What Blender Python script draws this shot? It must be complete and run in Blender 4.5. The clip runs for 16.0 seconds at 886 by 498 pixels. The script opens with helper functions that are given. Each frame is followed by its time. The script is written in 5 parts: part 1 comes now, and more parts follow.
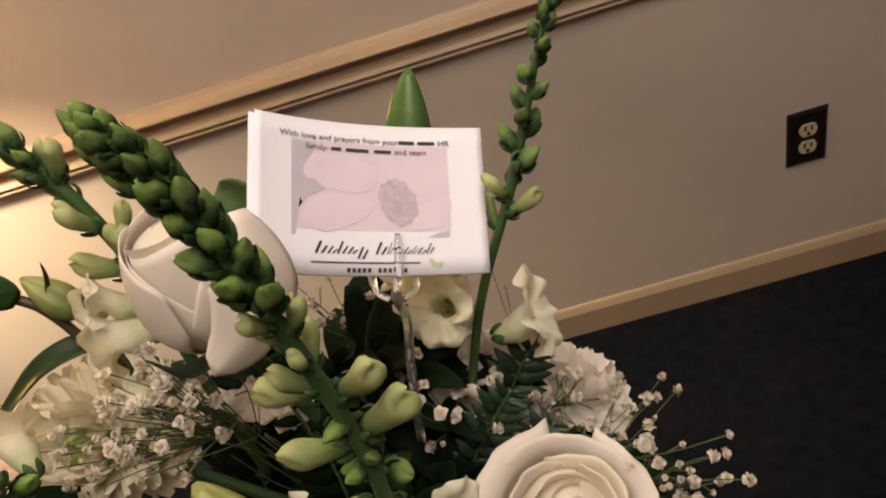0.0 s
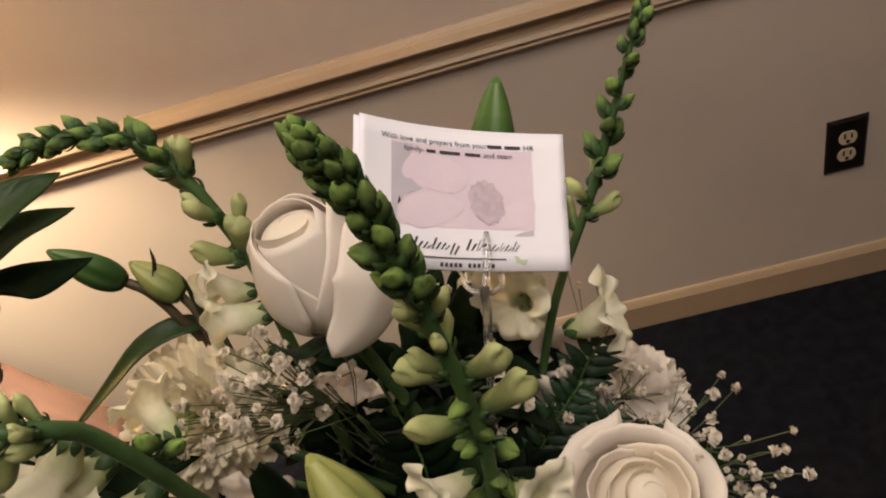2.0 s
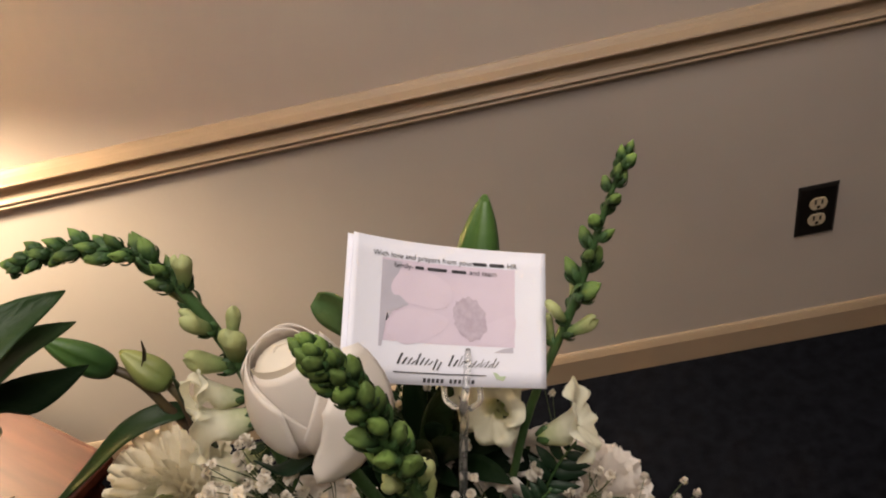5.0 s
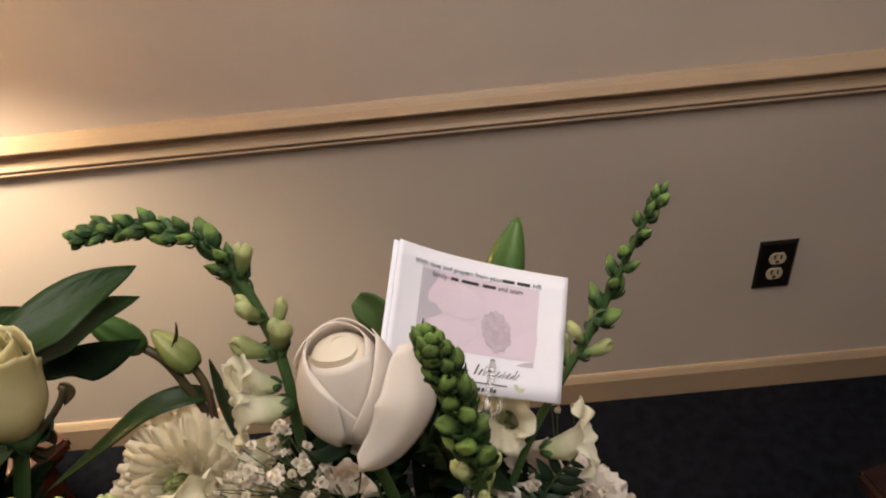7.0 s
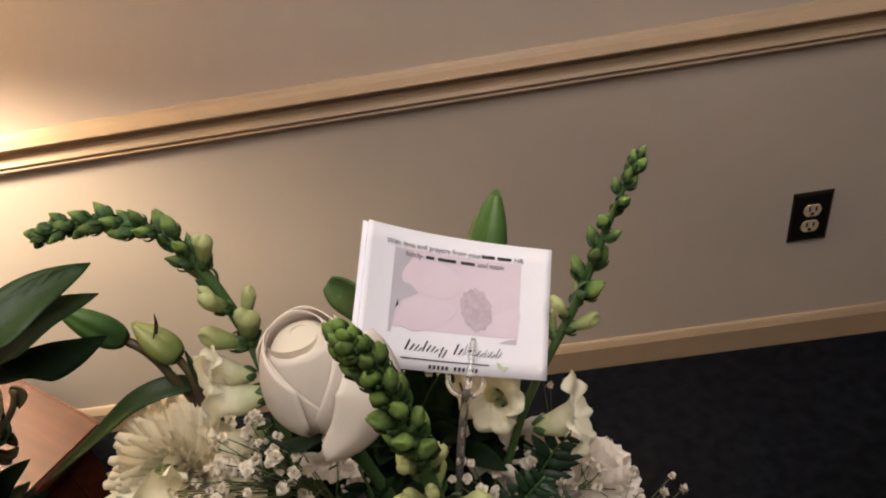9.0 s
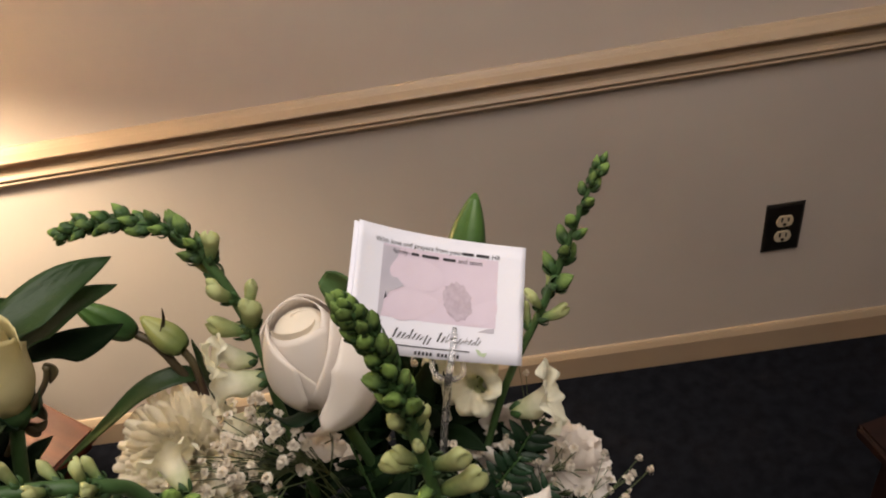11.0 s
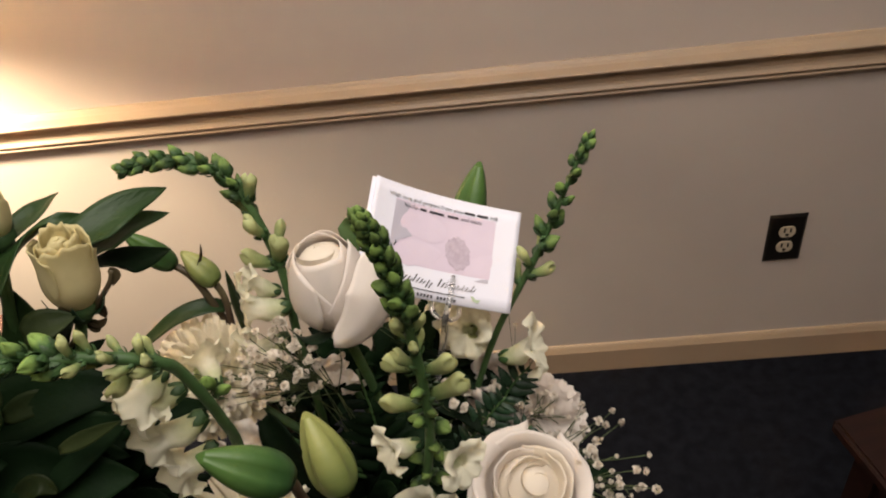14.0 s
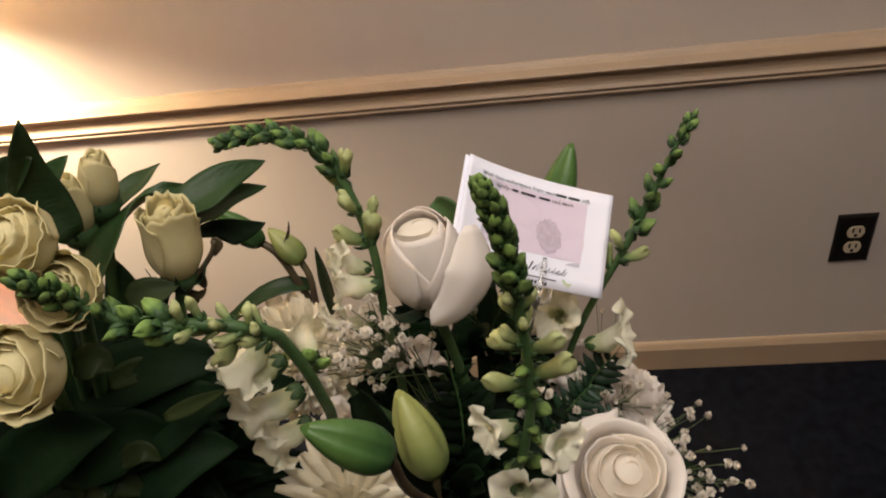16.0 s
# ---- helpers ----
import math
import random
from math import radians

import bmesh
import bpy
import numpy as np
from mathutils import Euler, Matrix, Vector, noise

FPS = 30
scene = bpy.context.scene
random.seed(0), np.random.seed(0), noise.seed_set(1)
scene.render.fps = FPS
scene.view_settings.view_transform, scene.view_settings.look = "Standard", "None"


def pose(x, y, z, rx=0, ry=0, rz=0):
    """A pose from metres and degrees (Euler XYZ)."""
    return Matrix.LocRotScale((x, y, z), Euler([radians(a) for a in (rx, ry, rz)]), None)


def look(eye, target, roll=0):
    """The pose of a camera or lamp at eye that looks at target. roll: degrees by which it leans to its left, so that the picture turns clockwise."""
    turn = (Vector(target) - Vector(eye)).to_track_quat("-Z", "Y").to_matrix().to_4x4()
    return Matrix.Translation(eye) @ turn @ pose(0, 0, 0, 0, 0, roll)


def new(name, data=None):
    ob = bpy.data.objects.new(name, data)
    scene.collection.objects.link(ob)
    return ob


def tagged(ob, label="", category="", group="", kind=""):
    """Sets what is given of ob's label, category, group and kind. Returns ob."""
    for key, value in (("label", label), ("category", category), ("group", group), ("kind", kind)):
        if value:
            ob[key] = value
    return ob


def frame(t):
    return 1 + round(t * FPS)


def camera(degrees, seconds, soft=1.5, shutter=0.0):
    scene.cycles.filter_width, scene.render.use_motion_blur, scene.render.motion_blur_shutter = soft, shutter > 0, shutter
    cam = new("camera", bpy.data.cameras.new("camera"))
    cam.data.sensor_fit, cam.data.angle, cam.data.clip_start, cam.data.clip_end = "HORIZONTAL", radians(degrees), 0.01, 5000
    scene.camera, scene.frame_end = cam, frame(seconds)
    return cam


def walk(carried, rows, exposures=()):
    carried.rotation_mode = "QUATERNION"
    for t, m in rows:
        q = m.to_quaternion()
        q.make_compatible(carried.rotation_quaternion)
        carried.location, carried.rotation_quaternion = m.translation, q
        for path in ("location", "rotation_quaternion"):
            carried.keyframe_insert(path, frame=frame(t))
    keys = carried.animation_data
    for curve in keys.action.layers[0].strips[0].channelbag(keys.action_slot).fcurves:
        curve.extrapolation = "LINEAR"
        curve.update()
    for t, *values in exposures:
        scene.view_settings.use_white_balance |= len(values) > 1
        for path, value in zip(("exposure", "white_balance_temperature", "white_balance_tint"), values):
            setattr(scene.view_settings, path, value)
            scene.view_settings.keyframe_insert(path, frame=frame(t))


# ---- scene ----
cam = camera(59.17, 16.0, soft=2.0)
PATH = [
    (0, (0.09, 0.431, 1.328), (-0.089, 1.953, 0.042), -20.5),
    (0.5, (0.086, 0.424, 1.334), (-0.117, 1.946, 0.052), -20.9),
    (1, (0.075, 0.419, 1.336), (-0.147, 1.934, 0.049), -20.3),
    (1.5, (0.07, 0.417, 1.342), (-0.162, 1.932, 0.057), -20.3),
    (2, (0.066, 0.417, 1.35), (-0.169, 1.936, 0.072), -20.1),
    (2.5, (0.069, 0.417, 1.361), (-0.186, 1.952, 0.104), -20.3),
    (3, (0.07, 0.42, 1.379), (-0.189, 1.964, 0.135), -20.1),
    (3.5, (0.069, 0.425, 1.389), (-0.176, 1.986, 0.164), -19.2),
    (4, (0.079, 0.431, 1.392), (-0.13, 1.984, 0.148), -18.3),
    (6.5, (0.043, 0.433, 1.394), (-0.032, 1.98, 0.129), -8.2),
    (7, (0.034, 0.416, 1.41), (0.0, 1.986, 0.173), -6.3),
    (7.5, (0.037, 0.421, 1.419), (-0.025, 1.972, 0.157), -8.2),
    (8, (0.05, 0.431, 1.402), (-0.03, 1.964, 0.119), -7.6),
    (8.5, (0.06, 0.435, 1.4), (-0.072, 1.948, 0.098), -11.4),
    (9, (0.065, 0.427, 1.403), (-0.082, 1.948, 0.113), -11.8),
    (9.5, (0.066, 0.418, 1.406), (-0.068, 1.943, 0.119), -11.3),
    (12, (0.07, 0.372, 1.425), (0.001, 1.926, 0.168), -10.2),
    (12.5, (0.081, 0.359, 1.415), (0.028, 1.905, 0.147), -7.7),
    (13, (0.08, 0.342, 1.411), (0.023, 1.873, 0.126), -6.3),
    (13.5, (0.076, 0.332, 1.427), (-0.037, 1.879, 0.164), -7.8),
    (14, (0.073, 0.331, 1.437), (-0.065, 1.878, 0.177), -8.1),
    (14.5, (0.076, 0.329, 1.431), (-0.049, 1.887, 0.184), -7.1),
    (15, (0.067, 0.321, 1.434), (-0.144, 1.886, 0.207), -9.1),
    (15.5, (0.051, 0.325, 1.43), (-0.178, 1.876, 0.189), -8.6),
    (16, (0.044, 0.33, 1.428), (-0.203, 1.87, 0.176), -9.4),
]

walk(cam, [(t, look(eye, target, roll)) for t, eye, target, roll in PATH],
     exposures=((0.0, 0.06, 6850, 11), (1.2, -0.03, 6850, 11), (3.0, -0.06, 6400, 10.3), (7.0, -0.02, 6250, 9.5), (9.0, -0.03, 6250, 9.5), (12.5, 0.12, 6200, 9.3), (13.3, 0.28, 6250, 9.3), (14.2, 0.16, 6200, 9.4), (16.0, 0.02, 6200, 9.5)))

# ---- world and light ----
world = bpy.data.worlds.new("world")
scene.world = world
world.use_nodes = True
world.node_tree.nodes["Background"].inputs["Color"].default_value = (1.0, 0.86, 0.72, 1)
world.node_tree.nodes["Background"].inputs["Strength"].default_value = 0.02
scene.view_settings.exposure = 0.0


def lamp(name, kind, energy, colour, matrix, **more):
    data = bpy.data.lights.new(name, kind)
    data.energy, data.color = energy, colour
    for key, value in more.items():
        if key == "size":
            data.size = value
        elif key == "radius":
            data.shadow_soft_size = value
    ob = new(name, data)
    ob.matrix_world = matrix
    return ob


LAMP = Vector((-1.20, 1.38, 0.64))
lamp("bulb_light", "POINT", 112.0, (1.0, 0.79, 0.53), pose(LAMP.x, LAMP.y, 1.14), radius=0.05)
lamp("ceiling_panel_light", "AREA", 27.5, (1.0, 0.88, 0.775), pose(0.15, 0.30, 2.46), size=1.3)


# ---- materials ----
def material(name, colour, rough=0.6, second=None, scale=20.0, detail=4.0, bump=0.0, bump_scale=None, metal=0.0, sheen=0.0, subsurface=0.0,
             stretch=(1, 1, 1), coat=0.0, spec=0.5, transmission=0.0, vary=0.0, amount=(0.35, 0.65)):
    m = bpy.data.materials.new(name)
    m.use_nodes = True
    n, l = m.node_tree.nodes, m.node_tree.links
    b = n["Principled BSDF"]
    b.inputs["Roughness"].default_value = rough
    b.inputs["Metallic"].default_value = metal
    b.inputs["Specular IOR Level"].default_value = spec
    b.inputs["Coat Weight"].default_value = coat
    b.inputs["Sheen Weight"].default_value = sheen
    b.inputs["Transmission Weight"].default_value = transmission
    if subsurface:
        b.inputs["Subsurface Weight"].default_value = subsurface
        b.inputs["Subsurface Radius"].default_value = (0.006, 0.004, 0.003)
        b.inputs["Subsurface Scale"].default_value = 1.0
    tc, mp = n.new("ShaderNodeTexCoord"), n.new("ShaderNodeMapping")
    mp.inputs["Scale"].default_value = stretch
    l.new(tc.outputs["Object"], mp.inputs["Vector"])
    no = n.new("ShaderNodeTexNoise")
    no.inputs["Scale"].default_value, no.inputs["Detail"].default_value = scale, detail
    l.new(mp.outputs["Vector"], no.inputs["Vector"])
    ramp = n.new("ShaderNodeValToRGB")
    second = second or tuple(c * 0.8 for c in colour)
    ramp.color_ramp.elements[0].position, ramp.color_ramp.elements[1].position = amount
    ramp.color_ramp.elements[0].color, ramp.color_ramp.elements[1].color = (*second, 1), (*colour, 1)
    l.new(no.outputs["Fac"], ramp.inputs["Fac"])
    out = ramp.outputs["Color"]
    if vary:
        info, hsv, mr = n.new("ShaderNodeObjectInfo"), n.new("ShaderNodeHueSaturation"), n.new("ShaderNodeMapRange")
        mr.inputs["To Min"].default_value, mr.inputs["To Max"].default_value = 1 - vary, 1 + vary
        l.new(info.outputs["Random"], mr.inputs["Value"])
        l.new(mr.outputs["Result"], hsv.inputs["Value"])
        l.new(out, hsv.inputs["Color"])
        out = hsv.outputs["Color"]
    l.new(out, b.inputs["Base Color"])
    if bump:
        bp, nb = n.new("ShaderNodeBump"), n.new("ShaderNodeTexNoise")
        nb.inputs["Scale"].default_value, nb.inputs["Detail"].default_value = bump_scale or scale * 4, 6.0
        l.new(mp.outputs["Vector"], nb.inputs["Vector"])
        bp.inputs["Strength"].default_value, bp.inputs["Distance"].default_value = bump, 0.002
        l.new(nb.outputs["Fac"], bp.inputs["Height"])
        l.new(bp.outputs["Normal"], b.inputs["Normal"])
    return m


def graded(name, low, high, rough=0.5, start=0.3, end=0.9, vary=0.12, subsurface=0.15, mottling=60.0):
    """Colour that runs from low at the base to high at the tip of a bud or petal, along its own axis."""
    m = bpy.data.materials.new(name)
    m.use_nodes = True
    n, l = m.node_tree.nodes, m.node_tree.links
    b = n["Principled BSDF"]
    b.inputs["Roughness"].default_value = rough
    b.inputs["Subsurface Weight"].default_value = subsurface
    b.inputs["Subsurface Radius"].default_value = (0.004, 0.004, 0.002)
    b.inputs["Subsurface Scale"].default_value = 1.0
    tc, sep = n.new("ShaderNodeTexCoord"), n.new("ShaderNodeSeparateXYZ")
    l.new(tc.outputs["Object"], sep.inputs["Vector"])
    no, add = n.new("ShaderNodeTexNoise"), n.new("ShaderNodeMath")
    no.inputs["Scale"].default_value, no.inputs["Detail"].default_value = mottling / 12, 5.0
    l.new(tc.outputs["Object"], no.inputs["Vector"])
    add.operation = "MULTIPLY_ADD"
    add.inputs[1].default_value = 0.5
    l.new(no.outputs["Fac"], add.inputs[0])
    l.new(sep.outputs["Z"], add.inputs[2])
    ramp = n.new("ShaderNodeValToRGB")
    ramp.color_ramp.elements[0].position, ramp.color_ramp.elements[1].position = start + 0.2, min(1.0, end + 0.2)
    ramp.color_ramp.elements[0].color, ramp.color_ramp.elements[1].color = (*low, 1), (*high, 1)
    l.new(add.outputs["Value"], ramp.inputs["Fac"])
    info, hsv, mr = n.new("ShaderNodeObjectInfo"), n.new("ShaderNodeHueSaturation"), n.new("ShaderNodeMapRange")
    mr.inputs["To Min"].default_value, mr.inputs["To Max"].default_value = 1 - vary, 1 + vary
    l.new(info.outputs["Random"], mr.inputs["Value"])
    l.new(mr.outputs["Result"], hsv.inputs["Value"])
    l.new(ramp.outputs["Color"], hsv.inputs["Color"])
    l.new(hsv.outputs["Color"], b.inputs["Base Color"])
    bp, nb = n.new("ShaderNodeBump"), n.new("ShaderNodeTexNoise")
    nb.inputs["Scale"].default_value = 9.0
    l.new(tc.outputs["Object"], nb.inputs["Vector"])
    bp.inputs["Strength"].default_value, bp.inputs["Distance"].default_value = 0.25, 0.001
    l.new(nb.outputs["Fac"], bp.inputs["Height"])
    l.new(bp.outputs["Normal"], b.inputs["Normal"])
    return m


def thin(m, amount):
    """Lets light through a thin petal or leaf in its own colour."""
    n, l = m.node_tree.nodes, m.node_tree.links
    b = n["Principled BSDF"]
    tr, mx = n.new("ShaderNodeBsdfTranslucent"), n.new("ShaderNodeMixShader")
    mx.inputs["Fac"].default_value = amount
    l.new(b.inputs["Base Color"].links[0].from_socket, tr.inputs["Color"])
    l.new(b.outputs["BSDF"], mx.inputs[1])
    l.new(tr.outputs["BSDF"], mx.inputs[2])
    l.new(mx.outputs["Shader"], n["Material Output"].inputs["Surface"])
    return m


WALL = material("wall_paint", (0.60, 0.525, 0.465), 0.7, (0.565, 0.49, 0.435), 3.0, 5.0, 0.12, 240.0)
TRIM = material("trim_paint", (0.47, 0.355, 0.245), 0.42, (0.43, 0.32, 0.22), 6.0, 4.0, 0.05, 60.0)
CEIL = material("ceiling_paint", (0.78, 0.75, 0.70), 0.85, (0.72, 0.69, 0.64), 5.0)
CARPET = material("navy_carpet", (0.0095, 0.0106, 0.0155), 0.98, (0.0048, 0.0054, 0.0083), 38.0, 8.0, 1.0, 420.0, spec=0.08)
WOOD = material("mahogany", (0.078, 0.019, 0.0085), 0.5, (0.052, 0.012, 0.0055), 5.0, 8.0, 0.04, 40.0, stretch=(1, 14, 14), spec=0.2)
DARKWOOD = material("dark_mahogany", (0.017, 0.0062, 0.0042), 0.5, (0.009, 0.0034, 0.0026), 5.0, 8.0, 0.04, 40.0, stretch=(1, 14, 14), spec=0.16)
BLACK = material("black_plate", (0.012, 0.010, 0.009), 0.28, (0.008, 0.007, 0.006), 30.0)
IVORY = material("ivory_plastic", (0.62, 0.52, 0.38), 0.35, (0.56, 0.46, 0.33), 60.0)
SLOT = material("slot_dark", (0.02, 0.016, 0.012), 0.6)
BRASS = material("brass", (0.55, 0.38, 0.15), 0.3, metal=1.0)
SHADE = material("lamp_shade_linen", (0.80, 0.68, 0.48), 0.9, (0.72, 0.60, 0.42), 80.0)
nodes, links = SHADE.node_tree.nodes, SHADE.node_tree.links
through_cloth, mixed = nodes.new("ShaderNodeBsdfTranslucent"), nodes.new("ShaderNodeMixShader")
through_cloth.inputs["Color"].default_value = (1.0, 0.86, 0.64, 1)
mixed.inputs["Fac"].default_value = 0.95
links.new(nodes["Principled BSDF"].outputs["BSDF"], mixed.inputs[1])
links.new(through_cloth.outputs["BSDF"], mixed.inputs[2])
links.new(mixed.outputs["Shader"], nodes["Material Output"].inputs["Surface"])
CERAMIC = material("lamp_ceramic", (0.55, 0.50, 0.42), 0.25)
PANEL = material("lamp_panel", (0.8, 0.78, 0.72), 0.5)
PAPER = material("card_paper", (0.79, 0.79, 0.88), 0.75, (0.765, 0.765, 0.86), 18.0, 6.0, 0.05, 300.0)
PINK = material("print_pink", (0.67, 0.575, 0.68), 0.7, (0.64, 0.545, 0.65), 55.0)
PINK2 = material("print_pale_pink", (0.685, 0.59, 0.695), 0.7, (0.66, 0.565, 0.67), 70.0)
GREY = material("print_grey", (0.47, 0.445, 0.52), 0.7, (0.50, 0.475, 0.55), 90.0)
MAUVE = material("print_mauve", (0.45, 0.37, 0.45), 0.7, (0.54, 0.46, 0.54), 300.0)
INK = material("print_ink", (0.035, 0.032, 0.04), 0.7)
LEAFINK = material("print_leaf", (0.52, 0.62, 0.42), 0.7)
CLEAR = material("clear_plastic", (0.95, 0.95, 0.95), 0.12, (0.9, 0.9, 0.9), transmission=0.92)
STEM = material("green_stem", (0.060, 0.125, 0.038), 0.5, (0.036, 0.080, 0.022), 60.0, 5.0, 0.2, 300.0, subsurface=0.08)
BROWNSTEM = material("brown_stem", (0.050, 0.026, 0.020), 0.5, (0.085, 0.07, 0.03), 40.0, 4.0, 0.2, 300.0)
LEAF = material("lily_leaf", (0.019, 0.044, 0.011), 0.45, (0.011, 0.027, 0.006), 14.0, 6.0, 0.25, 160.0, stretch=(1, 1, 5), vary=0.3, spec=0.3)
# Near-black base colour: the shade low among the stems is put into it.
SHADELEAF = material("shaded_leaf", (0.0060, 0.015, 0.0050), 0.6, (0.003, 0.008, 0.003), 30.0, 6.0, 0.3, 180.0, vary=0.6, spec=0.06)
FERN = material("fern_leaf", (0.015, 0.044, 0.018), 0.5, (0.008, 0.027, 0.010), 60.0, 5.0, 0.3, 260.0, vary=0.25)
CALYX = material("calyx", (0.044, 0.098, 0.027), 0.55, (0.024, 0.060, 0.016), 5.0, 5.0, 0.3, 14.0, vary=0.3)
BUD_GREEN = graded("bud_green", (0.030, 0.076, 0.017), (0.135, 0.215, 0.046), 0.75, 0.40, 1.0, 0.35)
BUD_PALE = thin(graded("bud_pale", (0.14, 0.23, 0.065), (0.42, 0.455, 0.20), 0.6, 0.15, 0.80, 0.12), 0.15)
FLORET = thin(graded("floret_petal", (0.42, 0.48, 0.19), (0.82, 0.80, 0.64), 0.6, 0.02, 0.58, 0.06, 0.0), 0.3)
LILY_GREEN = graded("lily_bud_green", (0.026, 0.075, 0.018), (0.068, 0.14, 0.030), 0.42, 0.2, 1.0, 0.05)
LILY_PALE = graded("lily_bud_pale", (0.10, 0.155, 0.04), (0.30, 0.32, 0.10), 0.45, 0.0, 0.8, 0.05)
ROSE = thin(material("white_rose_petal", (0.86, 0.80, 0.745), 0.6, (0.82, 0.755, 0.69), 12.0, 5.0, 0.12, 90.0), 0.30)
ROSE_HEART = thin(material("rose_heart_petal", (0.86, 0.79, 0.68), 0.6, (0.83, 0.75, 0.63), 12.0, 5.0, 0.1, 90.0), 0.30)
CREAM = thin(material("cream_rose_petal", (0.78, 0.70, 0.40), 0.6, (0.66, 0.58, 0.30), 40.0, 5.0, 0.3, 70.0), 0.30)
MUM = thin(material("mum_petal", (0.88, 0.82, 0.67), 0.55, (0.84, 0.78, 0.61), 30.0, 4.0, 0.1, 200.0, vary=0.05), 0.22)
GYP = thin(material("baby_breath_petal", (0.85, 0.80, 0.72), 0.6, (0.74, 0.67, 0.56), 120.0, 4.0, vary=0.1), 0.35)
MUM_HEART = thin(material("mum_heart_petal", (0.62, 0.66, 0.36), 0.55, (0.54, 0.58, 0.28), 30.0, vary=0.06), 0.3)
GYPSTEM = material("baby_breath_stem", (0.10, 0.13, 0.05), 0.6, (0.06, 0.08, 0.03), 90.0)
FOAM = material("floral_foam", (0.03, 0.06, 0.03), 0.9, (0.02, 0.04, 0.02), 80.0, bump=0.5)
VASE = material("vase_glaze", (0.10, 0.10, 0.11), 0.25)


# ---- helpers ----
def V(p):
    return Vector(p)


def part(name, bm, mat, parent=None, label="", matrix=None, smooth=True, thick=0.0):
    me = bpy.data.meshes.new(name)
    bm.to_mesh(me)
    bm.free()
    for m in (mat if isinstance(mat, (list, tuple)) else [mat]):
        me.materials.append(m)
    if smooth:
        me.polygons.foreach_set("use_smooth", [True] * len(me.polygons))
    return place(name, me, parent, matrix, label, thick)


WORLD = {}


def place(name, me, parent=None, matrix=None, label="", thick=0.0):
    ob = new(name, me)
    ob.parent = parent
    world_matrix = Matrix.Identity(4) if matrix is None else matrix
    ob.matrix_basis = world_matrix if parent is None else WORLD[parent.name].inverted() @ world_matrix
    WORLD[ob.name] = world_matrix.copy()
    if thick:
        so = ob.modifiers.new("thickness", "SOLIDIFY")
        so.thickness, so.offset = thick, 0.0
    if label:
        tagged(ob, label)
    return ob


def thing(name, at, label, category, group=""):
    ob = new(name)
    ob.empty_display_size = 0.02
    ob.matrix_world = Matrix.Translation(at)
    WORLD[ob.name] = Matrix.Translation(at)
    return tagged(ob, label, category, group)


def axis_matrix(at, way, size=1.0, spin=0.0, side=None):
    z = V(way).normalized()
    x = V(side) if side is not None else (V((0, 0, 1)) if abs(z.z) < 0.9 else V((0, 1, 0)))
    y = z.cross(x).normalized()
    x = y.cross(z).normalized()
    m = Matrix((x, y, z)).transposed().to_4x4()
    return Matrix.Translation(at) @ m @ Matrix.Rotation(spin, 4, "Z") @ Matrix.Scale(size, 4)


def smooth_path(points, n):
    """n + 1 points along a Catmull-Rom curve."""
    pts = [V(p) for p in points]
    pts = [pts[0] * 2 - pts[1]] + pts + [pts[-1] * 2 - pts[-2]]
    out, segs = [], len(pts) - 3
    for i in range(n + 1):
        f = min(i / n * segs, segs - 1e-6)
        k, u = int(f), f - int(f)
        a, b, c, d = pts[k:k + 4]
        out.append(0.5 * (2 * b + (c - a) * u + (2 * a - 5 * b + 4 * c - d) * u * u + (3 * b - a - 3 * c + d) * u ** 3))
    return out


def tube(bm, path, radii, n=8, cap=True):
    rings, side = [], None
    for i, p in enumerate(path):
        t = (path[min(i + 1, len(path) - 1)] - path[max(i - 1, 0)]).normalized()
        if side is None:
            side = t.orthogonal().normalized()
        side = (side - t * side.dot(t)).normalized()
        up = t.cross(side)
        r = radii[i] if isinstance(radii, (list, tuple)) else radii
        rings.append([bm.verts.new(p + (side * math.cos(a) + up * math.sin(a)) * r) for a in (k * math.tau / n for k in range(n))])
    for a, b in zip(rings, rings[1:]):
        for k in range(n):
            bm.faces.new((a[k], a[(k + 1) % n], b[(k + 1) % n], b[k]))
    if cap:
        bm.faces.new(rings[0][::-1]), bm.faces.new(rings[-1])


def grid_mesh(bm, rows):
    vs = [[bm.verts.new(p) for p in row] for row in rows]
    for a, b in zip(vs, vs[1:]):
        for i in range(len(a) - 1):
            bm.faces.new((a[i], a[i + 1], b[i + 1], b[i]))


def blade(bm, points, width, normal, cup=0.25, steps=12, across=4, shape=None, ripple=0.0, seed=0):
    """A leaf along points; width at its widest, normal: the way its upper face looks."""
    path, rnd, rows = smooth_path(points, steps), random.Random(seed), []
    ph = rnd.random() * 6
    for i, p in enumerate(path):
        t = (path[min(i + 1, steps)] - path[max(i - 1, 0)]).normalized()
        s = t.cross(V(normal)).normalized()
        up = s.cross(t)
        f = i / steps
        w = width * 0.5 * (shape(f) if shape else max(0.02, math.sin(math.pi * min(1, 0.06 + f * 0.94) ** 0.75) ** 0.8))
        row = []
        for k in range(across + 1):
            u = k / across * 2 - 1
            lift = cup * w * abs(u) ** 1.4 + ripple * math.sin(f * 17 + ph + u * 2) * abs(u)
            row.append(p + s * (u * w) + up * lift)
        rows.append(row)
    grid_mesh(bm, rows)


def leaf(parent, points, width, normal=(0, -0.6, 0.8), mat=None, cup=0.3, label="", ripple=0.0, seed=0, shape=None):
    bm = bmesh.new()
    blade(bm, points, width, normal, cup, 14, 6, shape, ripple, seed)
    return part("leaf", bm, mat or LEAF, parent, label, thick=0.0005)


